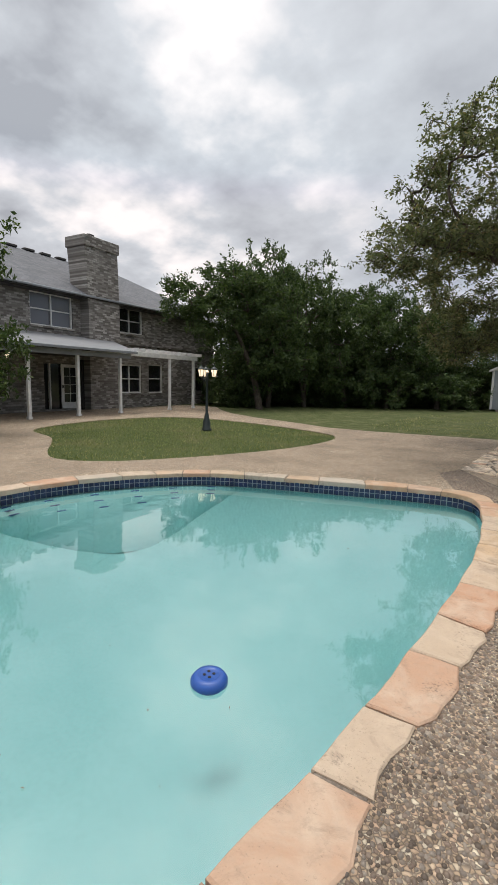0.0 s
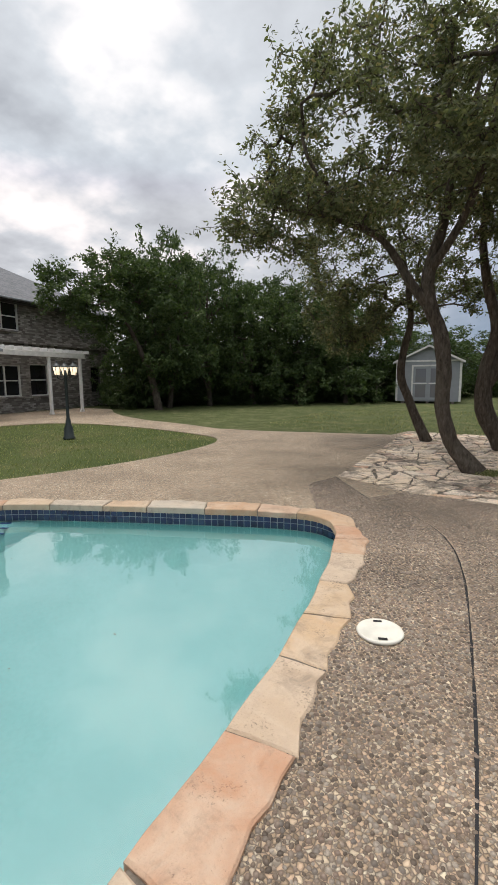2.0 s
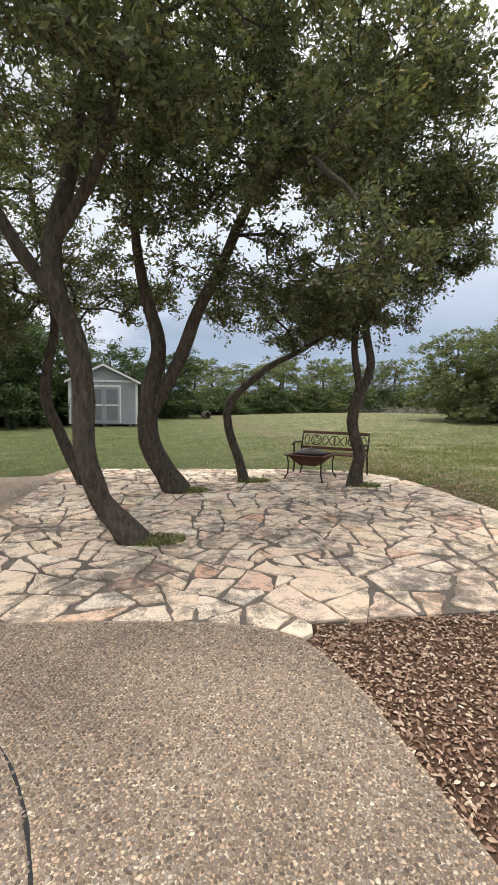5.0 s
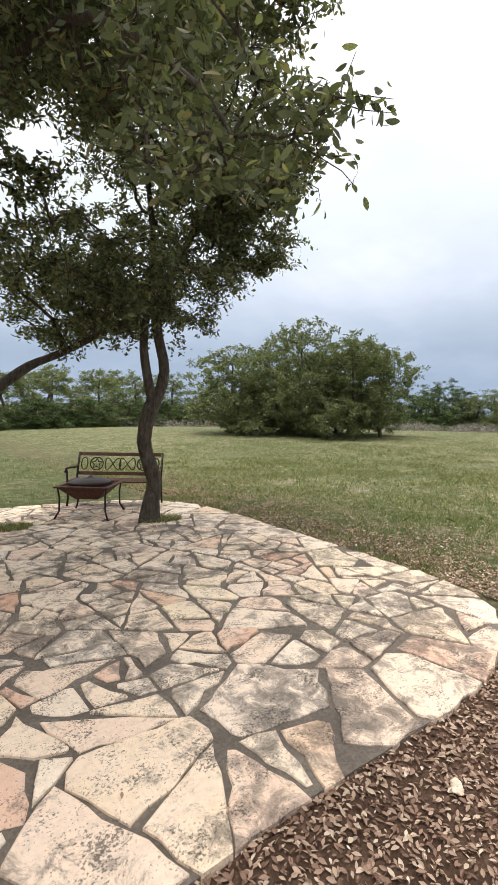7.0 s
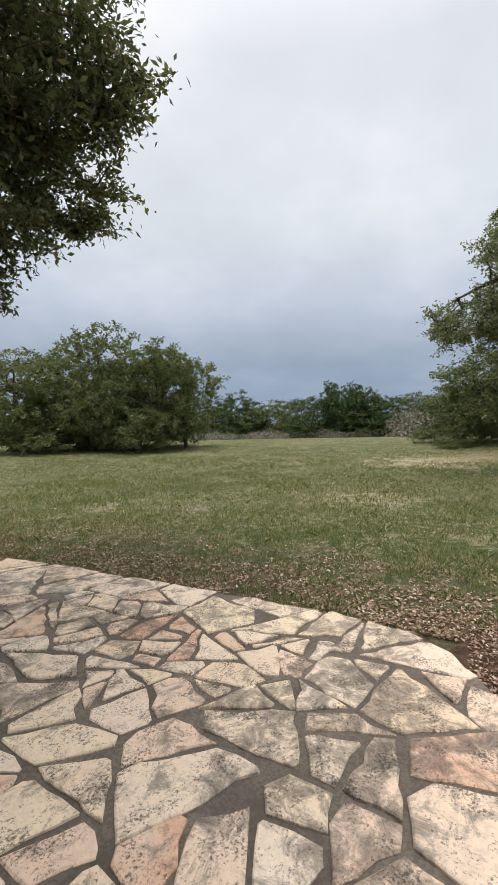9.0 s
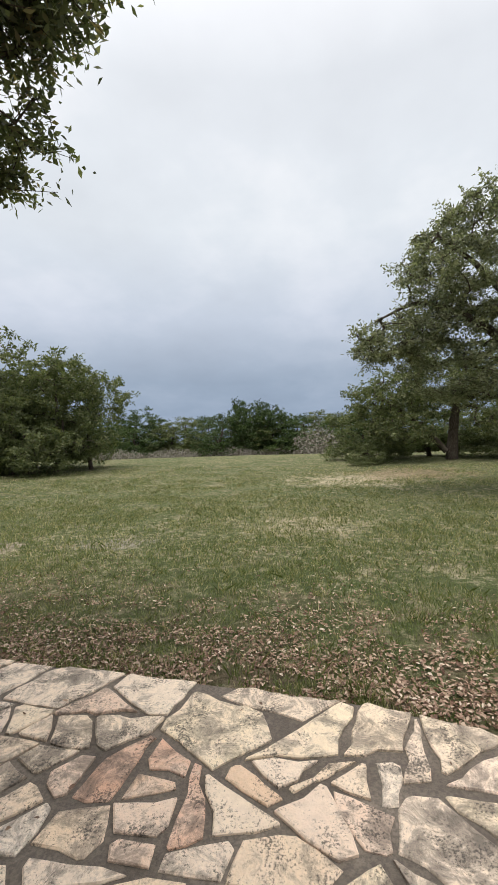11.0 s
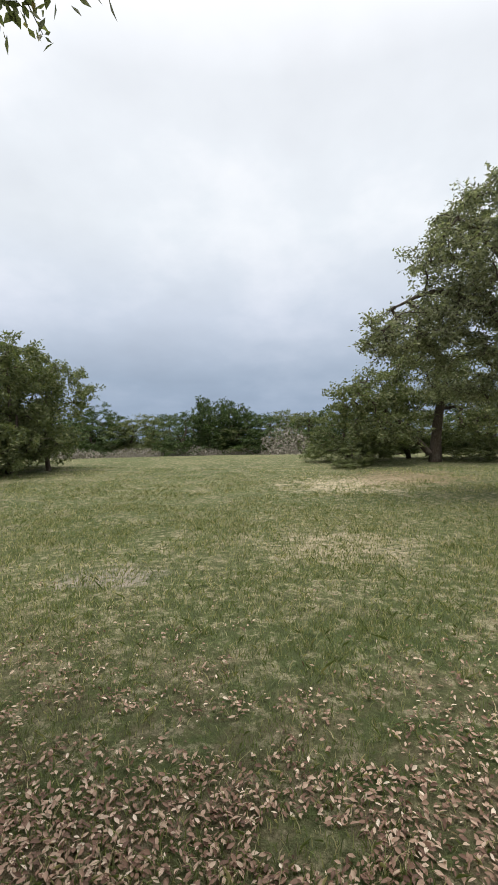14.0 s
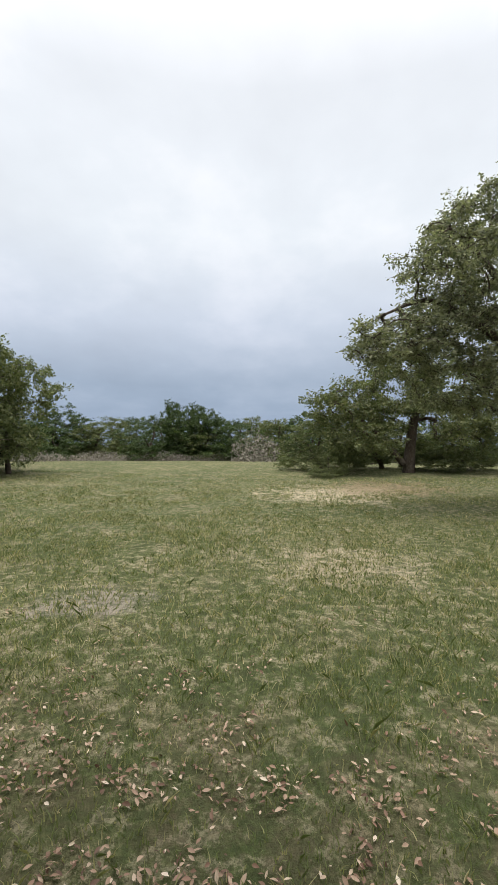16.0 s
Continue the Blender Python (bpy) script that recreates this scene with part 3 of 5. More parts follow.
def build_pool():
    n = len(WALL)
    cx, cy = WALL.mean(0)
    verts, faces = [], []
    levels = [(1.0, 0.0), (1.0, -0.22), (0.975, -0.3), (0.93, -0.4), (0.86, -0.5), (0.76, -0.62), (0.6, -0.75), (0.4, -0.85), (0.1, -0.9)]
    for s, z in levels:
        for x, y in WALL:
            verts.append((cx + (x - cx) * s, cy + (y - cy) * s, z))
    for k in range(len(levels) - 1):
        for i in range(n):
            a, b = k * n + i, k * n + (i + 1) % n
            faces.append((a, a + n, b + n, b))
    k = (len(levels) - 1) * n
    verts.append((cx, cy, -0.905))
    faces += [(k + i, len(verts) - 1, k + (i + 1) % n) for i in range(n)]
    ob = part("pool", mesh_np("pool", verts, faces, PLASTER, True))
    tagged(ob, "turquoise plastered swimming pool basin", "swimming pool", kind="structure")
    run = [k for k, (x, y) in enumerate(WALL) if x < -4.2 and 2.2 < y < 5.6]
    inner = offset_loop(WALL, -1.0) - WALL
    # three broad treads with sloped risers, running out on to the floor
    prof = [(0.0, -0.2), (0.24, -0.2), (0.29, -0.225), (0.50, -0.225), (0.55, -0.255), (0.76, -0.255), (0.82, -0.29), (1.0, -0.38), (1.15, -0.5), (1.3, -0.72)]
    reach = [math.sin(math.pi * (i + 0.5) / len(run)) ** 0.8 for i in range(len(run))]
    v = [(*(WALL[k] + inner[k] * d * f), z) for k, f in zip(run, reach) for d, z in prof]
    m = len(prof)
    f = [(i * m + q, i * m + q + 1, (i + 1) * m + q + 1, (i + 1) * m + q) for i in range(len(run) - 1) for q in range(m - 1)]
    st = part("pool_step", mesh_np("pool_step", v, f, PLASTER, True), None, ob, "rounded underwater entry steps")
    for d, z in ((0.2, -0.2), (0.46, -0.225), (0.72, -0.255)):
        for i in range(3, len(run) - 3, 5):
            k = run[i]
            mk = part("step_mark", box((-0.06, -0.02, 0), (0.06, 0.02, 0.006)), BLUE, st, "navy tile marker on the step")
            q = WALL[k] + inner[k] * d * reach[i]
            mk.location = (q[0], q[1], z)
            mk.rotation_euler = (0, 0, math.atan2(inner[k][1], inner[k][0]) + math.pi / 2)
    return ob


pool = build_pool()
water = part("water", sheet("water", WALL, [], WATER_Z, 0, WATER))
tagged(water, "still turquoise pool water reflecting the cloudy sky", "water", kind="structure")


# ---------------------------------------------------------------- trees
def leaf_mesh(name, centres, size, material, aspect=0.42, droop=0.0, leafy=False):
    """One folded leaf blade at each centre: rhombic, or of six corners where the leaves hang close."""
    n = len(centres)
    d = rng.normal(size=(n, 3))
    d[:, 2] = d[:, 2] * 0.7 - droop
    d /= np.linalg.norm(d, axis=1)[:, None]
    w = np.cross(d, rng.normal(size=(n, 3)))
    w /= np.linalg.norm(w, axis=1)[:, None] + 1e-9
    up = np.cross(d, w)
    s = size * rng.uniform(0.6, 1.35, n)[:, None]
    if leafy:
        v = np.empty((n, 8, 3))
        for k, (a, b) in enumerate(((0.0, 0.02), (0.22, 0.36), (0.55, 0.5), (0.85, 0.3), (1.0, 0.0), (0.85, -0.3), (0.55, -0.5), (0.22, -0.36))):
            v[:, k] = centres + d * s * a + w * s * b * 0.42 + up * s * (abs(b) * 0.14 - 0.12 * a * a)
        return mesh_np(name, v.reshape(-1, 3), np.arange(8 * n).reshape(n, 8), material)
    v = np.empty((n, 4, 3))
    v[:, 0] = centres
    v[:, 1] = centres + d * s * 0.5 + w * s * aspect * 0.5 + up * s * 0.06
    v[:, 2] = centres + d * s
    v[:, 3] = centres + d * s * 0.5 - w * s * aspect * 0.5 + up * s * 0.06
    return mesh_np(name, v.reshape(-1, 3), np.arange(4 * n).reshape(n, 4), material)


def grow(trunks, lobes, clusters, per, spread, size, r_tip, leafmat, droop=0.3, sides=6, seg=0.22, twigs=True, leafy=False):
    """Wood and leaves of a tree: limbs reach from the trunks to leaf clusters that fill the lobes.
    trunks: polylines of (x, y, z, radius); lobes: (centre, radii, share)."""
    nodes, parent, girth = [], [], []
    wood_v, wood_f, base = [], [], 0

    def add_tube(p, r, sd):
        nonlocal base
        v, f = tube_arrays(p, r, sd, base)
        wood_v.append(v)
        wood_f.append(f)
        base += len(v)

    for tr in trunks:
        t = curve_points(tr, 0.16)
        wob = np.array([noise.noise_vector(Vector(p[:3]) * 2.3) for p in t]) * 0.02
        p = t[:, :3] + wob * np.linspace(0.4, 1, len(t))[:, None]
        r = t[:, 3] * (1 + 0.10 * np.array([noise.noise(Vector(q) * 5.1) for q in p]))
        add_tube(p, r, 10)
        half = len(p) // 3
        for q, rr in zip(p[half:], r[half:]):
            nodes.append(q)
            girth.append(rr)
    trunk_n = len(nodes)
    tips = []
    share = np.array([l[2] for l in lobes], float)
    for (c, rad, _), k in zip(lobes, (share / share.sum() * clusters).astype(int)):
        d = rng.normal(size=(k, 3))
        d /= np.linalg.norm(d, axis=1)[:, None]
        rr = rng.uniform(0.15, 1.0, k) ** 0.45
        lump = np.array([1 + 0.28 * noise.noise(Vector(v * 1.7 + np.array(c))) for v in d])
        tips.append(np.array(c) + d * (rr * lump)[:, None] * np.array(rad))
    tips = np.concatenate(tips)
    seeds = np.array(nodes)
    order = np.argsort([np.min(np.linalg.norm(seeds - t, axis=1)) for t in tips])
    nodes = [np.array(q) for q in nodes]
    branches = []
    twig_pts = []
    count = [0] * len(nodes)
    par = [-1] * len(nodes)
    for i in order:
        t = tips[i]
        arr = np.array(nodes)
        dd = np.linalg.norm(arr - t, axis=1) + 0.35 * np.maximum(0, arr[:, 2] - t[2])
        j = int(np.argmin(dd))
        s = arr[j]
        length = np.linalg.norm(t - s)
        k = max(3 if twigs else 2, int(length / seg))
        u = np.linspace(0, 1, k + 1)[:, None]
        sag = np.array([0, 0, 1.0]) * 0.16 * length
        bend = rng.normal(size=3) * 0.10 * length
        p = s * (1 - u) + t * u + 4 * u * (1 - u) * (sag * 0.5 + bend) + rng.normal(size=(k + 1, 3)) * 0.02 * np.sin(np.pi * u)
        ids = [j]
        for q in p[1:]:
            nodes.append(q)
            par.append(ids[-1])
            count.append(0)
            ids.append(len(nodes) - 1)
        branches.append((p, ids))
        twig_pts.append(p[-2:])
        w = ids[-1]
        while w >= 0:
            count[w] += 1
            w = par[w]
    for p, ids in branches:
        r = np.array([r_tip * max(count[w], 1) ** 0.42 for w in ids])
        r[0] = min(r[0], r[1] * 1.25) if ids[0] < trunk_n else r[0]
        add_tube(p, r, sides if r[1] > 0.02 else (4 if twigs else 3))
    # fine twigs and leaves round every tip
    cen = []
    for t in tips:
        m = max(3, per // 26)
        for _ in range(m):
            d = rng.normal(size=3)
            d[2] = d[2] * 0.6 - droop * 0.5
            e = t + d / np.linalg.norm(d) * spread * rng.uniform(0.5, 1.35)
            mid = (t + e) / 2 + rng.normal(size=3) * spread * 0.12
            if twigs:
                add_tube(np.array([t, mid, e]), np.array([r_tip * 0.8, r_tip * 0.55, r_tip * 0.3]), 3)
            q = rng.uniform(0.1, 1.08, per // m)[:, None]
            cen.append(t * (1 - q) + e * q + rng.normal(size=(len(q), 3)) * spread * 0.12)
    wood = mesh_np("wood", np.concatenate(wood_v), np.concatenate(wood_f), BARK, True)
    return wood, leaf_mesh("leaves", np.concatenate(cen), size, leafmat, droop=droop, leafy=leafy)


def plant(name, m, wood, leaves, label, category="tree", group=""):
    ob = thing(name, m, label, category, group)
    part("trunk", wood, BARK, ob, "grey-brown furrowed bark")
    part("crown", leaves, OAKLEAF, ob)["kind"] = "stuff"
    return ob


OAK = "leaning live oak with dark twisted trunk on the stone patio"
# the oaks of the patio: trunk lines in metres from the plan
PATIO_OAKS = [
    ([[(0.42, 9.7, -0.03, 0.19), (0.22, 9.73, 0.22, 0.145), (0.02, 9.75, 0.47, 0.125), (-0.12, 9.75, 1.03, 0.115), (-0.12, 9.75, 1.5, 0.11), (-0.2, 9.8, 2.13, 0.115), (-0.38, 9.8, 2.6, 0.11), (-0.42, 9.85, 3.1, 0.10), (-0.25, 9.9, 3.8, 0.08), (-0.1, 10.0, 4.8, 0.055), (0.2, 10.1, 6.0, 0.03)],
      [(-0.38, 9.8, 2.55, 0.08), (-0.7, 9.75, 3.0, 0.07), (-1.12, 9.7, 3.65, 0.055), (-1.8, 9.3, 3.95, 0.04), (-2.6, 8.8, 4.1, 0.02)],
      [(-0.42, 9.85, 3.1, 0.07), (0.1, 9.6, 3.9, 0.055), (0.4, 9.0, 4.8, 0.045), (0.6, 8.3, 5.4, 0.032), (0.5, 7.5, 5.6, 0.02)]],
     [((-1.25, 9.6, 5.1), (2.1, 1.9, 1.4), 1.0), ((-2.35, 8.9, 4.0), (1.25, 1.0, 0.75), 0.38), ((0.4, 9.6, 6.0), (1.9, 1.7, 1.6), 1.0), ((0.1, 8.9, 4.3), (1.5, 1.0, 0.6), 0.3), ((1.5, 8.0, 5.05), (1.0, 0.9, 0.5), 0.2)], 330),
    ([[(-0.62, 13.2, -0.03, 0.14), (-0.85, 13.2, 0.45, 0.115), (-1.08, 13.2, 1.0, 0.10), (-1.27, 13.2, 1.5, 0.095), (-1.22, 13.2, 2.1, 0.085), (-1.1, 13.2, 2.7, 0.075), (-1.2, 13.3, 3.6, 0.06), (-1.5, 13.5, 5.0, 0.035)]],
     [((-1.9, 13.3, 4.6), (2.2, 1.9, 1.5), 1.0), ((-2.3, 12.7, 2.9), (1.2, 1.2, 0.75), 0.6), ((-0.3, 13.2, 3.4), (1.2, 1.1, 0.65), 0.35)], 210),
    ([[(0.98, 12.4, -0.03, 0.24), (0.78, 12.4, 0.3, 0.19), (0.5, 12.4, 0.84, 0.175), (0.5, 12.4, 1.6, 0.15), (0.66, 12.4, 2.4, 0.125), (0.48, 12.4, 3.1, 0.10), (0.3, 12.3, 4.2, 0.07), (0.4, 12.2, 6.0, 0.04)],
      [(0.52, 12.4, 1.3, 0.11), (0.95, 12.3, 2.1, 0.11), (1.25, 12.1, 2.9, 0.10), (1.6, 11.9, 3.6, 0.085), (2.2, 11.5, 4.9, 0.06), (2.9, 10.9, 5.6, 0.04), (3.6, 9.9, 5.6, 0.022), (3.9, 9.4, 5.4, 0.012)],
      [(1.6, 11.9, 3.6, 0.05), (1.9, 10.8, 4.2, 0.042), (2.15, 9.6, 4.1, 0.034), (2.2, 8.7, 3.5, 0.024), (2.25, 8.1, 2.95, 0.012)]],
     [((1.0, 12.3, 6.1), (2.4, 2.0, 1.9), 1.0), ((2.9, 10.7, 5.7), (1.7, 1.5, 1.2), 0.6), ((2.1, 12.0, 3.5), (1.4, 1.2, 0.75), 0.4), ((1.9, 11.2, 5.2), (1.6, 1.3, 1.1), 0.6), ((3.3, 9.6, 5.3), (1.1, 1.0, 0.6), 0.3), ((2.3, 9.6, 4.2), (0.9, 0.9, 0.55), 0.3), ((0.6, 11.4, 4.6), (1.3, 1.1, 0.8), 0.4)], 400),
    ([[(2.25, 13.2, -0.03, 0.11), (2.15, 13.2, 0.4, 0.085), (1.93, 13.2, 1.04, 0.08), (1.98, 13.2, 1.5, 0.075), (2.6, 13.2, 2.1, 0.065), (3.3, 13.15, 2.5, 0.05), (4.1, 13.1, 3.0, 0.03)]],
     [((3.4, 13.3, 3.2), (1.5, 1.1, 0.75), 1.0), ((4.3, 13.2, 3.6), (0.9, 0.9, 0.6), 0.3)], 80),
    ([[(4.2, 12.52, -0.03, 0.17), (4.22, 12.5, 0.3, 0.125), (4.27, 12.5, 0.62, 0.115), (4.10, 12.5, 1.19, 0.105), (4.26, 12.5, 1.76, 0.115)],
      [(4.26, 12.5, 1.7, 0.08), (4.15, 12.5, 2.15, 0.07), (4.1, 12.5, 2.7, 0.06), (4.2, 12.4, 3.6, 0.05), (4.0, 12.2, 5.0, 0.03)],
      [(4.26, 12.5, 1.7, 0.085), (4.43, 12.5, 2.2, 0.08), (4.30, 12.5, 3.1, 0.07), (4.7, 12.4, 4.0, 0.055), (5.3, 12.2, 5.2, 0.035), (5.8, 12.0, 6.3, 0.02)]],
     [((4.5, 12.2, 5.5), (1.6, 1.6, 1.7), 1.0), ((5.3, 12.0, 4.1), (0.75, 0.8, 0.65), 0.3), ((4.6, 11.3, 4.7), (0.85, 0.8, 0.7), 0.3), ((5.35, 10.75, 4.6), (0.35, 0.35, 0.25), 0.07), ((5.9, 11.9, 4.0), (0.22, 0.22, 0.28), 0.05), ((4.2, 12.4, 3.3), (1.4, 1.3, 0.65), 0.4), ((3.6, 11.2, 6.0), (1.3, 1.1, 1.0), 0.3)], 290),
]
for i, (trunks, lobes, k) in enumerate(PATIO_OAKS):
    wood, leaves = grow(trunks, lobes, int(k * 1.1), 140, 0.36, 0.08, 0.0075, OAKLEAF, 0.2)
    oak = plant("oak_tree", Matrix.Identity(4), wood, leaves, OAK, group="oaks on the patio")
    if i == 2:
        # a bough that hangs low over the edge of the patio, its leaves close overhead
        wood, leaves = grow([[(2.2, 8.7, 3.5, 0.02), (2.25, 8.1, 2.95, 0.014), (2.25, 7.85, 2.6, 0.008)]],
                            [((2.2, 7.85, 2.75), (0.45, 0.42, 0.35), 1.0), ((2.1, 7.7, 2.4), (0.25, 0.2, 0.2), 0.3), ((2.35, 7.6, 2.6), (0.24, 0.2, 0.18), 0.35)], 44, 50, 0.2, 0.046, 0.0035, OAKLEAF, 0.35, leafy=True)
        part("bough", wood, BARK, oak, "thin leafy bough hanging low")
        part("bough_leaves", leaves, OAKLEAF, oak)["kind"] = "stuff"

# trees of the wood and the field: a few forms, planted many times over
FORMS = []
FORM_LOBES = [
    [((0, 0, 5.6), (3.3, 3.3, 2.3), 1.0), ((1.8, 0.6, 3.0), (2.4, 2.2, 1.8), 0.6), ((-1.9, -0.4, 2.8), (2.3, 2.3, 1.9), 0.6), ((0.2, -1.6, 1.6), (2.8, 1.9, 1.4), 0.5)],
    [((0.4, 0, 5.9), (2.7, 2.8, 2.0), 1.0), ((-1.7, 0.6, 3.4), (2.4, 2.3, 1.9), 0.6), ((2.0, -0.6, 2.6), (2.3, 2.1, 1.8), 0.6), ((-0.6, -1.6, 1.5), (2.6, 1.8, 1.4), 0.5)],
    [((-0.5, 0, 5.0), (3.4, 3.0, 2.2), 1.0), ((1.5, 0, 6.4), (1.7, 1.8, 1.4), 0.35), ((0, 1.2, 2.6), (3.2, 2.6, 1.8), 0.6), ((1.6, -1.2, 1.6), (2.4, 1.9, 1.4), 0.5)],
    [((0, 0, 3.6), (3.6, 3.3, 2.9), 1.0), ((1.9, 0.4, 1.3), (2.7, 2.6, 1.4), 0.7), ((-2.0, -0.3, 1.3), (2.6, 2.6, 1.4), 0.7), ((0.4, 0.2, 6.2), (1.8, 1.8, 1.3), 0.25)],
]
for k, lobes in enumerate(FORM_LOBES):
    trunks = [[(0, 0, -0.1, 0.22), (0.15, 0.1, 1.0, 0.17), (-0.1 + 0.2 * k, 0.0, 2.4, 0.14), (0.2, 0.1, 4.0, 0.10), (0.1, 0, 6.0, 0.05)],
              [(0.1, 0.05, 0.6, 0.12), (0.8, 0.3, 1.8, 0.10), (1.4, 0.3, 3.4, 0.06)]]
    for mat in (DARKLEAF, FARLEAF):
        n, per, size = (235, 84, 0.215) if k < 3 else (190, 92, 0.215)
        FORMS.append(grow(trunks, lobes, n, per, 0.66 if k < 3 else 0.72, size, 0.012, mat, 0.2, 4, 0.6, False))


def wood_tree(form, x, y, height, width, turn, label, group, dark):
    wood, leaves = FORMS[form * 2 + (0 if dark else 1)]
    m = Matrix.LocRotScale((x, y, ground_z(x, y) - 0.03), Euler((0, 0, turn)), (width / 8.0, width / 8.0, height / 8.0))
    return plant("tree", m, wood, leaves, label, group=group)


DARK = "dense dark-green live oak at the edge of the wood"
for x, y, h, w in [(-14.6, 22.3, 9.0, 6.2), (-16.8, 25.2, 9.6, 7.0), (-13.4, 24.6, 8.6, 6.4), (-11.5, 26.4, 7.6, 6.4), (-12.8, 28.8, 8.2, 7.0), (-9.6, 28.2, 7.5, 6.6), (-10.6, 30.8, 7.6, 7.0), (-7.0, 30.2, 6.6, 6.6), (-8.2, 34.0, 6.8, 7.5),
                   (-5.4, 34.0, 5.8, 6.5), (-2.8, 38.5, 5.6, 8.0), (1.0, 43.0, 5.6, 8.0), (-20.0, 31.0, 11.0, 10.0)]:
    wood_tree(int(rng.integers(3)), x, y, h, w, float(rng.uniform(0, 6.28)), DARK, "oaks of the wood", True)
for x, y, h, w in [(4.5, 52.0, 6.0, 9.0), (9.5, 54.0, 6.0, 9.0), (14.5, 55.0, 6.5, 9.5), (20.0, 57.0, 7.0, 10.0), (25.5, 60.0, 7.0, 10.0), (31.0, 60.0, 7.5, 11.0), (7.0, 60.0, 7.0, 11.0), (17.0, 64.0, 8.0, 12.0), (28.0, 70.0, 8.5, 13.0)]:
    wood_tree(3, x, y, h, w, float(rng.uniform(0, 6.28)), "low green brush oak beyond the lawn", "brush beyond the lawn", False)
for x, y, h, w in [(24.3, 22.9, 5.9, 4.8), (22.9, 24.0, 6.1, 6.4), (21.5, 26.9, 7.4, 6.4), (18.9, 30.6, 5.8, 7.0), (24.8, 26.8, 5.8, 6.4), (22.4, 31.0, 6.4, 7.0), (21.4, 25.4, 5.0, 5.4), (20.4, 28.4, 4.6, 6.0)]:
    wood_tree(3 if h < 5.5 else int(rng.integers(3)), x, y, h, w, float(rng.uniform(0, 6.28)), "round grey-green oak clump standing in the field", "oak clump in the field", False)
for x, y, h, w in [(51.2, 21.2, 6.4, 4.6), (52.6, 18.8, 6.2, 5.0)]:
    wood_tree(2, x, y, h, w, 1.1, "round dark oak standing above the hedge line", "hedge line of the field", True)
for i in range(30):
    a = radians(56 - i * 2.85)
    d = 50 + 6 * rng.uniform() + (8 if i % 2 else 0)
    h = rng.uniform(4.5, 5.7)
    wood_tree(3 if i % 5 else 0, 3 + d * math.cos(a), 9 + d * math.sin(a), h, rng.uniform(7, 9.5), float(rng.uniform(0, 6.28)), "far green oak of the field's hedge line", "hedge line of the field", i % 3 != 0)
# the great spreading oak at the field's side; its low boughs sweep out over the grass
wood, leaves = grow([[(18.6, 1.8, -0.1, 0.42), (18.5, 1.9, 1.4, 0.34), (18.2, 2.4, 3.0, 0.27), (17.8, 3.2, 5.4, 0.17), (17.4, 4.2, 8.2, 0.06)],
                     [(18.4, 2.1, 2.0, 0.2), (17.8, 3.6, 3.4, 0.17), (17.3, 5.4, 4.9, 0.12), (17.0, 7.0, 5.6, 0.07), (16.8, 8.2, 5.2, 0.03)],
                     [(18.2, 2.4, 2.8, 0.18), (17.6, 3.8, 4.6, 0.14), (17.0, 5.4, 6.4, 0.09), (16.7, 6.6, 7.4, 0.04)],
                     [(18.5, 1.9, 1.8, 0.2), (19.2, 0.0, 4.0, 0.15), (19.6, -1.6, 6.4, 0.07)]],
                    [((16.9, 7.7, 4.5), (1.5, 1.35, 0.95), 0.75), ((16.8, 6.4, 6.3), (1.7, 1.5, 1.2), 0.9), ((17.0, 5.0, 7.7), (1.8, 1.7, 1.0), 0.9), ((17.2, 3.0, 8.4), (2.2, 1.8, 1.2), 0.8), ((17.4, 5.6, 3.4), (1.9, 1.9, 0.85), 0.7),
                     ((17.6, 3.6, 5.2), (2.2, 2.0, 1.4), 0.9), ((18.4, 1.0, 6.4), (2.8, 2.4, 2.2), 0.8), ((19.2, -1.8, 6.0), (2.6, 2.4, 2.2), 0.6), ((17.0, 3.4, 2.6), (1.6, 1.6, 0.8), 0.5), ((17.0, 5.8, 4.9), (1.6, 1.9, 1.0), 0.7)],
                    860, 105, 0.42, 0.105, 0.009, GREYLEAF, 0.2)
plant("oak_tree", Matrix.Identity(4), wood, leaves, "great spreading grey-green oak at the side of the field", group="great oaks")
# a second oak behind it, leafy down to the ground
wood, leaves = grow([[(28.6, 4.3, 0.2, 0.34), (28.7, 4.2, 1.6, 0.27), (28.5, 4.0, 3.4, 0.2), (28.7, 3.4, 5.6, 0.08)],
                     [(28.4, 4.6, 0.9, 0.16), (28.0, 6.0, 2.4, 0.12), (27.8, 7.8, 3.8, 0.06)]],
                    [((28.0, 7.6, 3.7), (1.8, 1.7, 1.5), 0.8), ((28.4, 5.0, 4.6), (2.3, 2.4, 1.9), 1.0), ((28.8, 1.6, 4.8), (2.6, 2.8, 2.2), 1.0), ((27.2, 7.0, 2.1), (1.3, 1.9, 0.8), 0.5), ((27.4, 2.0, 2.6), (1.6, 1.6, 1.0), 0.4), ((29.4, -2.0, 4.6), (2.6, 2.8, 2.4), 0.7)],
                    420, 110, 0.6, 0.16, 0.012, FARLEAF, 0.2, 5, 0.4)
plant("oak_tree", Matrix.Identity(4), wood, leaves, "broad grey-green oak with boughs down to the ground", group="great oaks")
for x, y, h, w in [(29.8, 8.6, 3.4, 4.4), (30.5, 1.0, 3.4, 6.0), (30.0, -4.5, 4.5, 6.5), (33.0, -8.0, 6.0, 8.0), (26.6, 8.6, 1.2, 2.6), (31.5, 5.0, 4.5, 6.0)]:
    wood_tree(3, x, y, h, w, float(rng.uniform(0, 6.28)), "low scrub oak at the foot of the great oak", "scrub under the great oak", False)
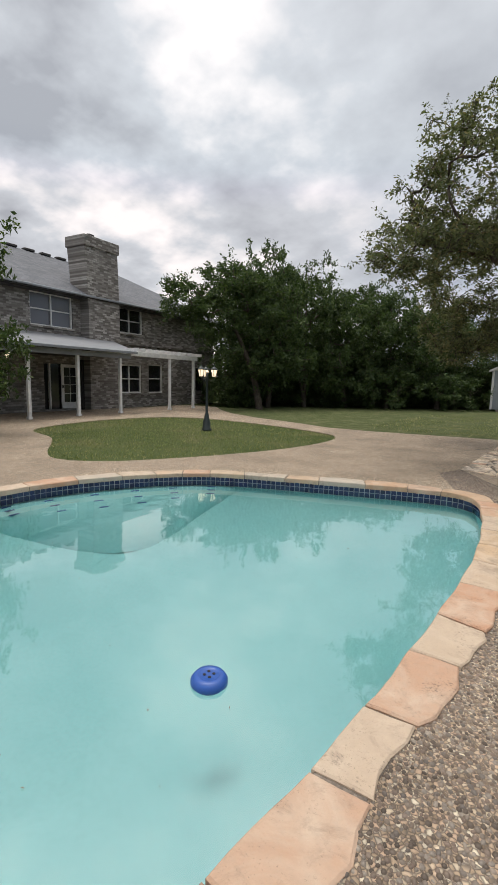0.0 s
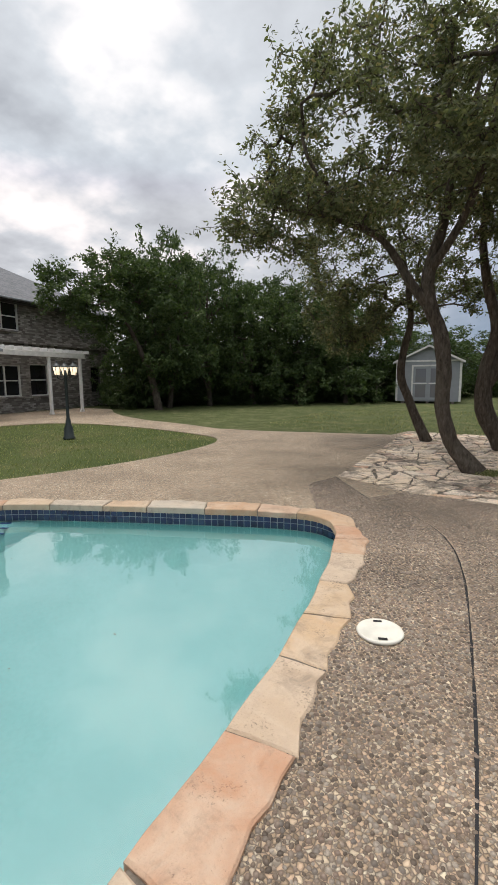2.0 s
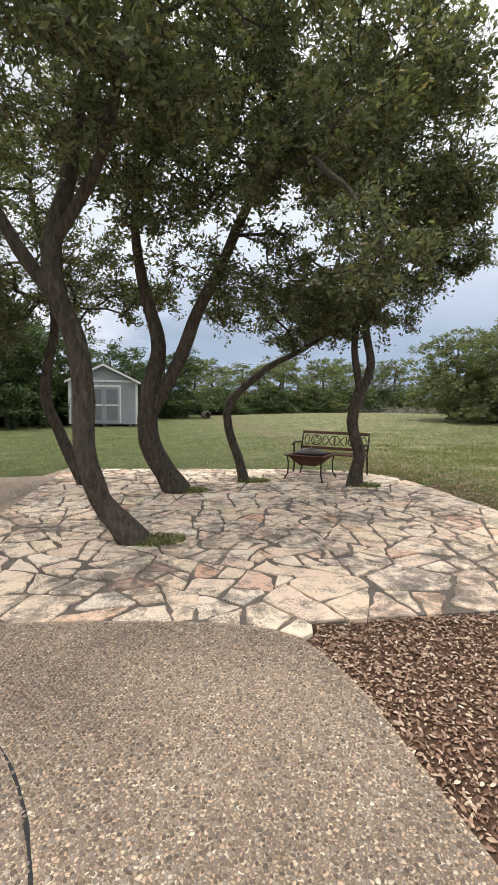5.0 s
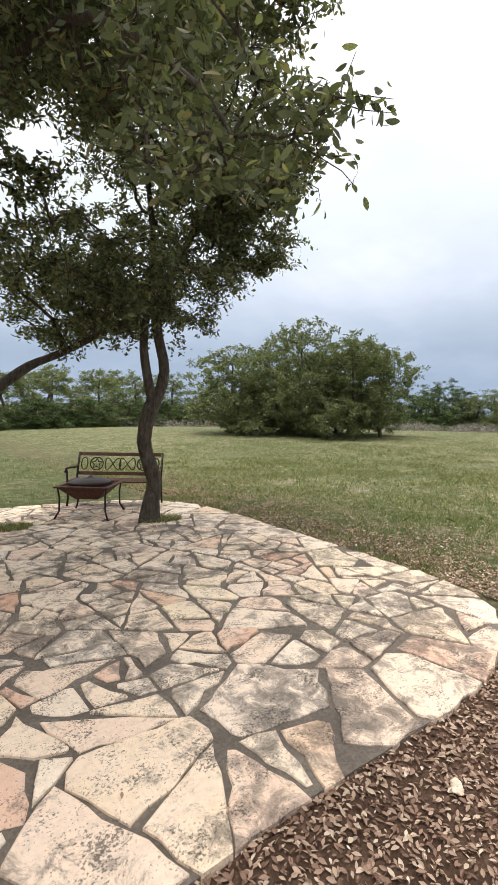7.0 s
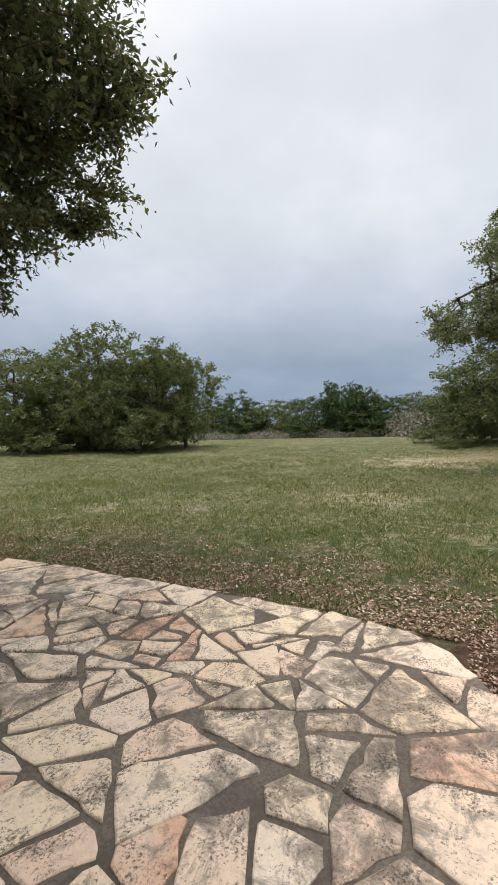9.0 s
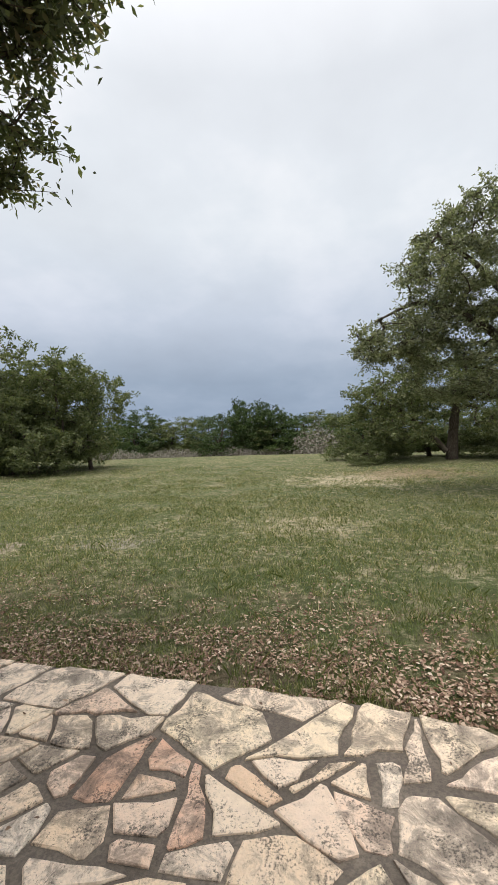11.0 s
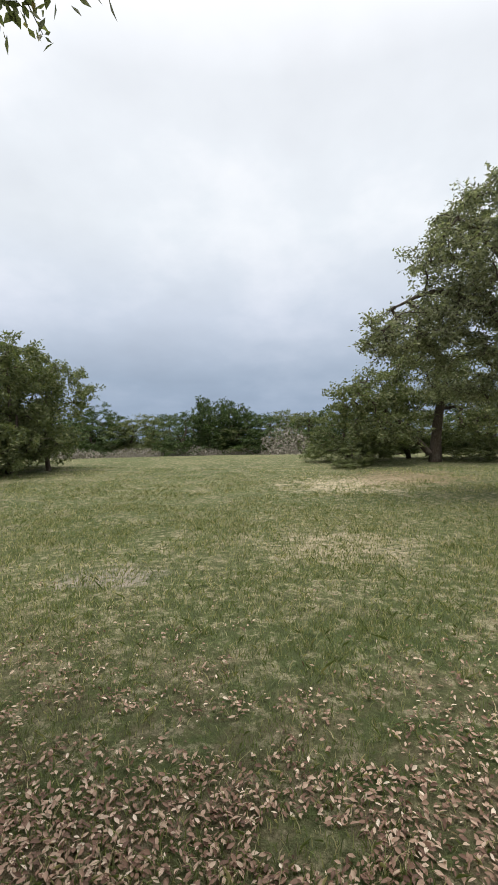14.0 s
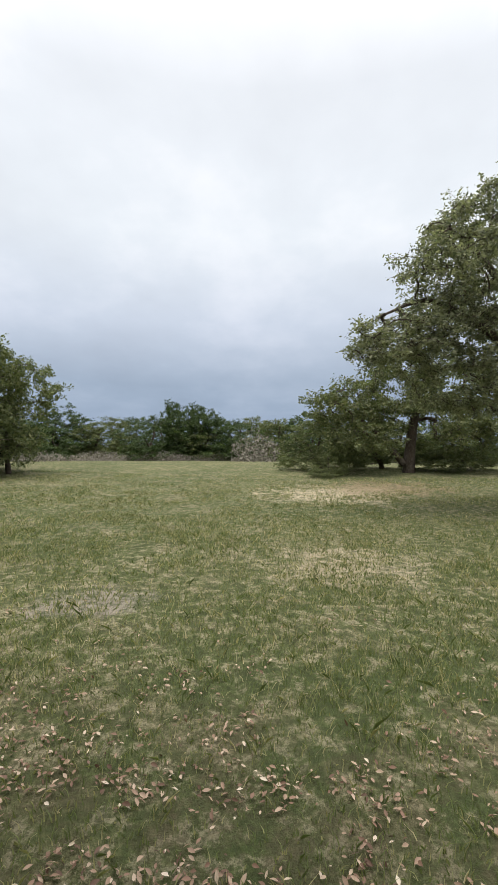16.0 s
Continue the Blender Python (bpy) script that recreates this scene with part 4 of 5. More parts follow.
for x, y, h, w in [(-15.4, 28.4, 3.4, 6.5), (-16.0, 24.0, 3.6, 5.5), (-17.6, 22.6, 6.0, 5.0), (-16.4, 21.6, 3.4, 4.0), (-9.8, 30.0, 4.2, 6.0), (-7.0, 32.6, 4.0, 6.0), (-12.0, 28.0, 4.4, 6.0), (-13.2, 26.4, 3.0, 5.0), (-12.6, 31.6, 3.4, 7.0), (-9.4, 33.6, 3.4, 7.0), (-6.4, 36.5, 3.4, 7.0), (-3.2, 41.0, 3.6, 8.0), (1.0, 46.5, 4.0, 8.0), (-17.6, 27.0, 4.0, 7.0)]:
    wood_tree(3, x, y, h, w, float(rng.uniform(0, 6.28)), "dark undergrowth beneath the oaks of the wood", "undergrowth of the wood", True)
for x, y, h, w in [(6.5, 50.0, 3.0, 7.0), (12.0, 51.5, 3.2, 7.5), (17.5, 53.0, 3.2, 7.5), (23.0, 55.5, 3.4, 8.0), (28.5, 57.0, 3.4, 8.0)]:
    wood_tree(3, x, y, h, w, 0.4 * x, "low green brush oak beyond the lawn", "brush beyond the lawn", True)
for k, a in enumerate((38, 33, 27, 22, 17, 12, 8)):
    wood_tree(3, 3 + (49 + 2 * (k % 2)) * math.cos(radians(a - 10)), 9 + (49 + 2 * (k % 2)) * math.sin(radians(a - 10)), 3.6 + 0.7 * (k % 3), 8.5, 1.3 * k, "low green brush of the field's hedge line", "hedge line of the field", k % 2 == 0)
# an oak whose raised crown reaches over the end of the house
wood, leaves = grow([[(-14.0, 20.6, -0.1, 0.2), (-14.2, 20.4, 1.4, 0.16), (-14.6, 20.0, 3.0, 0.12), (-15.2, 19.4, 4.8, 0.06)]],
                    [((-15.9, 16.9, 5.3), (1.6, 1.5, 1.0), 0.5), ((-15.6, 18.4, 4.6), (1.6, 1.6, 1.1), 0.5), ((-14.2, 20.0, 2.8), (1.6, 1.5, 1.1), 0.4), ((-15.3, 19.6, 6.3), (2.1, 2.0, 1.5), 1.0), ((-14.2, 20.8, 5.4), (2.0, 2.0, 1.8), 0.9), ((-13.6, 21.4, 3.2), (1.7, 1.7, 1.2), 0.5)], 320, 95, 0.55, 0.17, 0.012, DARKLEAF, 0.2, 4, 0.5, False)
plant("tree", Matrix.Identity(4), wood, leaves, "live oak with a raised crown beside the house", group="oaks of the wood")
# the tree whose boughs reach in before the house
wood_tree(1, -12.9, 4.5, 6.7, 4.6, 0.7, "small live oak standing on the deck before the house", "oaks on the patio", True)

# ---------------------------------------------------------------- house
HOUSE = Matrix.Translation((-15.4, 8.35, 0)) @ Matrix.Rotation(radians(95.45), 4, "Z")
house = thing("house", HOUSE, "two-storey house of whitewashed grey brick with a porch", "house")


def pierced(u0, u1, z0, z1, v0, v1, holes):
    """A wall from v0 to v1 with rectangular openings (u0, u1, z0, z1)."""
    us = sorted({u0, u1, *[h[0] for h in holes], *[h[1] for h in holes]})
    zs = sorted({z0, z1, *[h[2] for h in holes], *[h[3] for h in holes]})
    bm = bmesh.new()
    for a, b in zip(us, us[1:]):
        for c, d in zip(zs, zs[1:]):
            if not any(h[0] <= a and b <= h[1] and h[2] <= c and d <= h[3] for h in holes):
                add_box(bm, (a, v0, c), (b, v1, d))
    bmesh.ops.remove_doubles(bm, verts=bm.verts, dist=0.001)
    return bm


HOLES = [(2.35, 4.5, 3.65, 5.05), (7.2, 9.05, 3.8, 5.1), (7.2, 8.95, 0.72, 2.2), (9.5, 10.7, 0.7, 2.28), (13.9, 14.75, 0.75, 2.22), (2.9, 4.85, 0.05, 2.08), (-1.6, 1.3, 0.6, 1.85)]
wall = part("wall", pierced(-7.0, 15.8, -0.05, 5.2, 3.1, 3.4, HOLES), BRICK, house, "whitewashed grey brick")
for nm, lo, hi in (("wall", (15.5, 3.4, -0.05), (15.8, 11.0, 5.2)), ("wall", (-7.0, 10.7, -0.05), (15.5, 11.0, 5.2)), ("wall", (-7.0, 3.4, -0.05), (-6.7, 10.7, 5.2))):
    part(nm, box(lo, hi), BRICK, house)


def window(u0, u1, z0, z1, cross, glass=GLASS, fm=WHITE):
    w = part("window", box((u0, 3.26, z0), (u1, 3.28, z1)), glass, house, "dark window glass in a thin pale frame")
    t = 0.06
    fr = bmesh.new()
    for lo, hi in (((u0, 3.17, z0), (u1, 3.25, z0 + t)), ((u0, 3.17, z1 - t), (u1, 3.25, z1)), ((u0, 3.17, z0 + t), (u0 + t, 3.25, z1 - t)), ((u1 - t, 3.17, z0 + t), (u1, 3.25, z1 - t))):
        add_box(fr, lo, hi)
    part("frame", fr, fm, w)
    if cross:
        m = (u0 + u1) / 2
        part("mullion", box((m - 0.03, 3.18, z0 + t), (m + 0.03, 3.24, z1 - t)), fm, w)
    mid = (z0 + z1) / 2
    part("rail", box((u0 + t, 3.19, mid - 0.025), (u1 - t, 3.25, mid + 0.025)), fm, w)
    part("sill", box((u0 - 0.06, 3.02, z0 - 0.09), (u1 + 0.06, 3.16, z0 - 0.003), 0.01), BRICK, w)
    return w


for i, (u0, u1, z0, z1) in enumerate(HOLES):
    if i != 5:
        window(u0, u1, z0, z1, u1 - u0 > 1.4, SCREEN if i == 0 else GLASS, DARKTRIM if i == 4 else WHITE)
# glazed double door, one leaf standing open on a dark room
door = part("door", pierced(3.86, 4.8, 0.06, 2.06, 3.2, 3.25, [(4.0, 4.66, 0.35, 1.92)]), WHITE, house, "white glazed patio door")
part("pane", box((4.0, 3.215, 0.35), (4.66, 3.235, 1.92)), GLASS, door)
gl = bmesh.new()
for k in range(1, 4):
    add_box(gl, (4.0, 3.205, 0.35 + k * 0.39), (4.66, 3.213, 0.37 + k * 0.39))
add_box(gl, (4.32, 3.206, 0.35), (4.34, 3.212, 1.92))
part("glazing_bar", gl, WHITE, door)
part("handle", box((3.89, 3.12, 1.0), (3.92, 3.2, 1.12), 0.008), IRON, door, "dark lever handle")
# no leaf here: a near-black sheet stands in for the shade of the room
part("door", box((2.95, 3.3, 0.06), (3.8, 3.34, 2.06)), GLASS, house, "open doorway, its indoor shade given by a dark sheet")
part("door_jamb", box((3.2, 3.14, 0.05), (3.26, 3.24, 2.08)), WHITE, house)
part("door_trim", box((4.82, 2.98, 0.0), (4.98, 3.09, 2.3)), DARKTRIM, house, "dark brown timber corner post")

# chimney with corbelled cap and flue
ch = part("chimney", box((4.95, 2.55, -0.02), (6.85, 3.08, 4.6)), BRICK, house, "tall whitewashed brick chimney")
bm = bmesh.new()
lo = [bm.verts.new(p) for p in ((4.95, 2.55, 4.6), (6.85, 2.55, 4.6), (6.85, 3.6, 4.6), (4.95, 3.6, 4.6))]
hi = [bm.verts.new(p) for p in ((4.78, 2.55, 7.35), (6.75, 2.55, 7.35), (6.75, 3.7, 7.35), (4.78, 3.7, 7.35))]
for i in range(4):
    bm.faces.new((lo[i], lo[(i + 1) % 4], hi[(i + 1) % 4], hi[i]))
bm.faces.new(lo[::-1])
bm.faces.new(hi)
part("chimney_shaft", bm, BRICK, ch)
part("chimney_cap", box((4.72, 2.48, 7.35), (6.82, 3.76, 7.82), 0.02), BRICK, ch, "soldier-course brick cap")
fl = part("flue", lathe([(0.16, 0), (0.16, 0.12), (0.24, 0.14), (0.24, 0.2), (0.1, 0.26)], 12), DARKTRIM, ch, "dark metal flue cowl")
fl.location = (5.55, 3.1, 7.82)
# band of upright bricks over the ground floor
part("brick_band", box((5.0, 2.96, 3.22), (15.7, 3.09, 3.55)), BRICK, house, "soldier course of brick")


def slab_roof(corners, t):
    bm = bmesh.new()
    a = [bm.verts.new(c) for c in corners]
    b = [bm.verts.new((c[0], c[1], c[2] - t)) for c in corners]
    n = len(a)
    bm.faces.new(a)
    bm.faces.new(b[::-1])
    for i in range(n):
        bm.faces.new((a[i], b[i], b[(i + 1) % n], a[(i + 1) % n]))
    return bm


E0, RZ = 5.22, 7.75
part("roof", slab_roof([(-7.5, 2.6, E0), (16.3, 2.6, E0), (11.4, 7.2, RZ), (-7.5, 7.2, RZ)], 0.12), SHINGLE, house, "grey shingled hip roof")
part("roof", slab_roof([(16.3, 2.6, E0 - 0.004), (16.3, 11.6, E0 - 0.004), (11.4, 7.2, RZ - 0.004)], 0.1), SHINGLE, house)
part("roof", slab_roof([(16.3, 11.6, E0), (-7.5, 11.6, E0), (-7.5, 7.2, RZ), (11.4, 7.2, RZ)], 0.12), SHINGLE, house)
part("fascia", box((-7.5, 2.5, 5.06), (16.3, 2.598, 5.2)), DARKTRIM, house)
part("gutter", box((-7.5, 2.42, 5.10), (16.3, 2.498, 5.19), 0.02), GREYPAINT, house)
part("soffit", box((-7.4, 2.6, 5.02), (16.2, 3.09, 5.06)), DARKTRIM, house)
for k in range(7):
    part("ridge_vent", box((1.2 + k * 0.95, 7.05, RZ - 0.02), (1.75 + k * 0.95, 7.35, RZ + 0.09), 0.02), DARKTRIM, house, "dark ridge vent")
# porch roof on white posts
part("porch_roof", slab_roof([(-7.0, -0.45, 2.62), (4.9, -0.45, 2.62), (6.7, 3.05, 3.36), (-7.0, 3.05, 3.36)], 0.09), GALV, house, "grey lean-to porch roof")
part("porch_beam", box((-7.0, -0.12, 2.33), (4.85, 0.06, 2.52)), GREYPAINT, house)
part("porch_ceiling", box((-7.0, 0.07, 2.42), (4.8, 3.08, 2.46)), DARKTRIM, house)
for u in (-4.4, -2.2, 0.0, 2.1, 4.3, 7.55, 9.45):
    pt = part("post", box((u - 0.06, -0.06, 0.0), (u + 0.06, 0.06, 2.46), 0.01), WHITE, house, "square white porch post")
    part("post_base", box((u - 0.08, -0.08, 0.0), (u + 0.08, 0.08, 0.09), 0.008), WHITE, pt)
# open pergola beside the porch
part("pergola_beam", box((4.86, -0.1, 2.46), (9.7, 0.06, 2.66), 0.01), WHITE, house)
for k in range(12):
    u = 4.98 + k * 0.42
    part("rafter", box((u, -0.4, 2.665), (u + 0.06, 3.08, 2.80), 0.008), WHITE, house)
part("wall_lamp", lathe([(0.03, 0), (0.07, 0.05), (0.08, 0.2), (0.02, 0.26)], 8), GLOW, house, "small lit porch lamp").matrix_local = Matrix.Translation((0.25, 1.5, 2.15))

# ---------------------------------------------------------------- lamp post on the lawn
lamp = thing("street_lamp", pose(-8.87, 10.19, -0.02) @ Matrix.Diagonal((0.92, 0.92, 0.88, 1)), "dark cast-iron garden lamp post with three lit lanterns", "lamp post")
part("post", lathe([(0.17, 0), (0.17, 0.06), (0.13, 0.1), (0.12, 0.34), (0.085, 0.40), (0.07, 0.55), (0.045, 0.62), (0.04, 1.75), (0.055, 1.8), (0.035, 1.85), (0.03, 1.98)], 12), LAMPGREEN, lamp)
for k in range(3):
    a = radians(20 + 120 * k)
    c = Vector((0.24 * math.cos(a), 0.24 * math.sin(a), 0))
    arm = part("arm", tube([(0, 0, 1.78), (c.x * 0.5, c.y * 0.5, 1.70), (c.x, c.y, 1.76), (c.x, c.y, 1.84)], 0.014, 6), LAMPGREEN, lamp)
    ln = part("lantern", lathe([(0.06, 1.84), (0.105, 2.06)], 6), GLOW, lamp, "lit lantern glass")
    ln.location = c
    cap = part("lantern_cap", lathe([(0.13, 2.06), (0.12, 2.085), (0.05, 2.15), (0.015, 2.17), (0.02, 2.2), (0.004, 2.23)], 6), LAMPGREEN, ln)
    cage = bmesh.new()
    for j in range(6):
        b = 2 * math.pi * j / 6
        v, f = tube_arrays([(0.063 * math.cos(b), 0.063 * math.sin(b), 1.84), (0.108 * math.cos(b), 0.108 * math.sin(b), 2.06)], np.array([0.007, 0.007]), 4)
        vs = [cage.verts.new(p) for p in v]
        for q in f:
            cage.faces.new([vs[i] for i in q])
    part("cage", cage, LAMPGREEN, ln)

# ---------------------------------------------------------------- shed
shed = thing("garden_shed", pose(-2.3, 31.0, -0.04, 0, 0, 4), "grey wooden garden shed with white trim and double doors", "shed")
W2, EH, PH, D = 1.75, 2.5, 3.35, 4.6
bm = bmesh.new()
prof = [(-W2, 0.12), (W2, 0.12), (W2, EH), (0, PH), (-W2, EH)]
a = [bm.verts.new((x, 0, z)) for x, z in prof]
b = [bm.verts.new((x, D, z)) for x, z in prof]
bm.faces.new(a)
bm.faces.new(b[::-1])
for i in range(5):
    bm.faces.new((a[i], b[i], b[(i + 1) % 5], a[(i + 1) % 5]))
body = part("body", bm, GREYPAINT, shed, "grey board siding")
for s in (-1, 1):
    part("roof", slab_roof([(s * (W2 + 0.22), -0.2, EH - 0.04), (s * (W2 + 0.22), D + 0.2, EH - 0.04), (0, D + 0.2, PH + 0.07), (0, -0.2, PH + 0.07)][::s], 0.07), GALV, shed, "pale roof")
    part("rake_trim", slab_roof([(s * (W2 + 0.22), -0.24, EH - 0.05), (s * (W2 + 0.22), -0.205, EH - 0.05), (0, -0.205, PH + 0.06), (0, -0.24, PH + 0.06)][::s], 0.11), WHITE, shed)
    part("corner_trim", box((s * W2 - 0.06, -0.03, 0.12), (s * W2 + 0.06, -0.004, EH)), WHITE, shed)
part("belt_trim", box((-W2 + 0.06, -0.028, EH - 0.06), (W2 - 0.06, -0.004, EH + 0.04)), WHITE, shed)
fr = bmesh.new()
for lo, hi in (((-0.92, -0.04, 0.2), (-0.83, -0.006, 2.26)), ((0.83, -0.04, 0.2), (0.92, -0.006, 2.26)), ((-0.83, -0.04, 2.17), (0.83, -0.006, 2.26))):
    add_box(fr, lo, hi)
part("door_frame", fr, WHITE, shed)
for s in (-1, 1):
    x0, x1 = sorted((s * 0.02, s * 0.82))
    d = part("door", box((x0, -0.03, 0.2), (x1, -0.008, 2.16)), GREYPAINT, shed, "grey plank door")
    part("door_panel", box((x0 + 0.12, -0.036, 0.35), (x1 - 0.1, -0.031, 1.12)), SCREEN, d)
    part("door_panel", box((x0 + 0.12, -0.036, 1.24), (x1 - 0.1, -0.031, 2.04)), SCREEN, d)
    part("hinge_rail", box((x0 + 0.02, -0.042, 1.14), (x1 - 0.02, -0.032, 1.21)), WHITE, d)
win = part("window", box((-W2 - 0.02, 1.6, 1.35), (-W2 - 0.004, 2.1, 1.95)), GLASS, shed)
fr = bmesh.new()
for lo, hi in (((-W2 - 0.05, 1.52, 1.27), (-W2 - 0.021, 2.18, 1.35)), ((-W2 - 0.05, 1.52, 1.95), (-W2 - 0.021, 2.18, 2.03)), ((-W2 - 0.05, 1.52, 1.35), (-W2 - 0.021, 1.6, 1.95)), ((-W2 - 0.05, 2.1, 1.35), (-W2 - 0.021, 2.18, 1.95))):
    add_box(fr, lo, hi)
part("frame", fr, WHITE, win)
for x in (-1.4, 0.0, 1.4):
    part("skid", box((x - 0.07, 0.05, 0.0), (x + 0.07, D - 0.05, 0.118)), OLDWOOD, shed)

# ---------------------------------------------------------------- loose things
def rail(u0, u1, w=0.02):
    return tube([u0, u1], w, 6)


bench = thing("garden_bench", pose(4.14, 13.81, 0.0, 0, 0, -40), "rusty brown cast-iron garden bench with star medallions", "bench")
BW = 0.75
for s in (-1, 1):
    e = part("end_frame", tube([(s * BW, 0.46, 0.0), (s * BW, 0.42, 0.25), (s * BW, 0.40, 0.42), (s * BW, 0.47, 0.65), (s * BW, 0.55, 0.88)], 0.019, 6), IRON, bench)
    part("front_leg", tube([(s * BW, -0.03, 0.0), (s * BW, 0.02, 0.14), (s * BW, -0.02, 0.3), (s * BW, 0.0, 0.45), (s * BW, -0.02, 0.62)], 0.018, 6), IRON, e)
    part("armrest", tube([(s * BW, -0.08, 0.58), (s * BW, -0.05, 0.64), (s * BW, 0.12, 0.645), (s * BW, 0.35, 0.63), (s * BW, 0.47, 0.66)], 0.018, 6), IRON, e)
    part("seat_bar", rail((s * BW, -0.02, 0.40), (s * BW, 0.42, 0.40)), IRON, e)
for k in range(6):
    y = -0.02 + k * 0.078
    part("seat_slat", box((-BW - 0.02, y, 0.415), (BW + 0.02, y + 0.062, 0.437), 0.006), RUST, bench, "worn brown wooden slat")
lean = Matrix.Translation((0, 0.455, 0.60)) @ Matrix.Rotation(radians(-18), 4, "X")
for z in (-0.09, 0.26):
    part("back_rail", box((-BW + 0.02, -0.012, z - 0.03), (BW - 0.02, 0.012, z + 0.03), 0.005, lean), RUST, bench)
for cx in (-0.42, 0.42):
    a = np.linspace(0, 2 * math.pi, 21)
    med = part("medallion", tube([lean @ Vector((cx + 0.115 * math.cos(t), 0, 0.085 + 0.115 * math.sin(t))) for t in a], 0.011, 5), IRON, bench, "cast star in a ring")
    pts = []
    for k in range(11):
        r = 0.105 if k % 2 == 0 else 0.045
        t = math.pi / 2 + k * math.pi / 5
        pts.append(lean @ Vector((cx + r * math.cos(t), 0, 0.085 + r * math.sin(t))))
    part("star", tube(pts, 0.012, 5), IRON, med)
a = np.linspace(0, 2 * math.pi, 41)
for dx in (-0.13, 0.13):
    part("scroll", tube([lean @ Vector((dx + 0.14 * math.cos(t), 0.002, 0.085 + 0.105 * math.sin(2 * t + (0 if dx < 0 else math.pi)))) for t in a], 0.010, 5), IRON, bench)
for cx in (-0.64, 0.64):
    part("scroll", tube([lean @ Vector((cx + 0.055 * math.cos(t), 0.002, 0.085 + 0.11 * math.sin(t))) for t in a[::2]], 0.010, 5), IRON, bench)

pit = thing("fire_pit", pose(3.65, 13.41, 0.0, 0, 0, -40), "square rusty steel fire pit on four curved legs", "fire pit")
bm = bmesh.new()
prof = [(0.36, 0.47), (0.30, 0.40), (0.17, 0.27), (0.165, 0.275), (0.285, 0.41), (0.345, 0.475)]
rings = [[bm.verts.new((sx * r, sy * r, z)) for sx, sy in ((-1, -1), (1, -1), (1, 1), (-1, 1))] for r, z in prof]
for p, q in zip(rings, rings[1:]):
    for i in range(4):
        bm.faces.new((p[i], p[(i + 1) % 4], q[(i + 1) % 4], q[i]))
bm.faces.new(rings[2])
part("bowl", bm, RUST, pit, "rust-brown sheet steel bowl")
for lo, hi in (((-0.41, -0.41, 0.47), (0.41, -0.35, 0.49)), ((-0.41, 0.35, 0.47), (0.41, 0.41, 0.49)), ((-0.41, -0.35, 0.47), (-0.35, 0.35, 0.49)), ((0.35, -0.35, 0.47), (0.41, 0.35, 0.49))):
    part("rim", box(lo, hi, 0.004), RUST, pit)
part("screen_lid", lathe([(0.33, 0.49), (0.29, 0.53), (0.18, 0.575), (0.05, 0.59), (0.02, 0.62)], 16), IRON, pit, "domed black mesh lid")
for sx in (-1, 1):
    for sy in (-1, 1):
        part("leg", tube([(sx * 0.36, sy * 0.36, 0.47), (sx * 0.34, sy * 0.34, 0.32), (sx * 0.345, sy * 0.345, 0.12), (sx * 0.40, sy * 0.40, 0.0)], 0.014, 6), IRON, pit)

def lump(rx, ry, rz, seed):
    """A rough field stone, flat below."""
    bm = bmesh.new()
    bmesh.ops.create_icosphere(bm, subdivisions=3, radius=1.0)
    for v in bm.verts:
        k = 1 + 0.35 * noise.noise(v.co * 1.4 + Vector((seed, 0, 0))) + 0.12 * noise.noise(v.co * 4.0)
        v.co = Vector((v.co.x * rx * k, v.co.y * ry * k, max(v.co.z, -0.3) * rz * k))
    return bm


rock = thing("rock", pose(3.06, 7.28, -0.012, 0, 0, 35), "small pale limestone chip lying on the leaf-covered bed", "rock")
part("stone", lump(0.05, 0.026, 0.014, 3.0), STONE, rock)

barrel = thing("barrel", pose(4.35, 41.2, ground_z(4.35, 41.2) + 0.3, 90, 0, 12), "weathered tan barrel lying open on the far lawn", "barrel")
part("shell", lathe([(0.26, -0.45), (0.33, -0.2), (0.34, 0.0), (0.33, 0.2), (0.27, 0.45), (0.23, 0.45), (0.28, 0.2), (0.29, 0.0), (0.28, -0.2), (0.22, -0.40)], 20), OLDWOOD, barrel)
for z in (-0.3, 0.3):
    part("hoop", lathe([(0.312, z - 0.02), (0.326, z - 0.015), (0.326, z + 0.015), (0.312, z + 0.02)], 20), IRON, barrel)

lid = thing("skimmer_lid", pose(-0.06, 4.43, 0.0, 0, 0, 20), "round off-white plastic skimmer lid set in the deck", "lid")
part("cover", lathe([(0.128, 0.0), (0.135, 0.012), (0.13, 0.022), (0.118, 0.024), (0.112, 0.019), (0.02, 0.024)], 40), LID, lid)
for s in (-1, 1):
    part("finger_hole", box((-0.025, s * 0.095 - 0.009, 0.0235), (0.025, s * 0.095 + 0.009, 0.0255)), BLACK, lid, "dark finger slot")

fl = thing("chlorine_floater", pose(-1.42, 1.52, WATER_Z), "round blue plastic chlorine floater drifting in the pool", "pool floater")
part("float_body", lathe([(0.05, -0.025), (0.085, -0.02), (0.104, 0.0), (0.104, 0.02), (0.088, 0.042), (0.06, 0.05), (0.055, 0.046), (0.02, 0.047)], 32), BLUE, fl)
for k in range(4):
    t = radians(45 + 90 * k)
    part("dose_hole", lathe([(0.009, 0.0475), (0.009, 0.0500)], 10), BLACK, fl).location = (0.026 * math.cos(t), 0.026 * math.sin(t), 0)

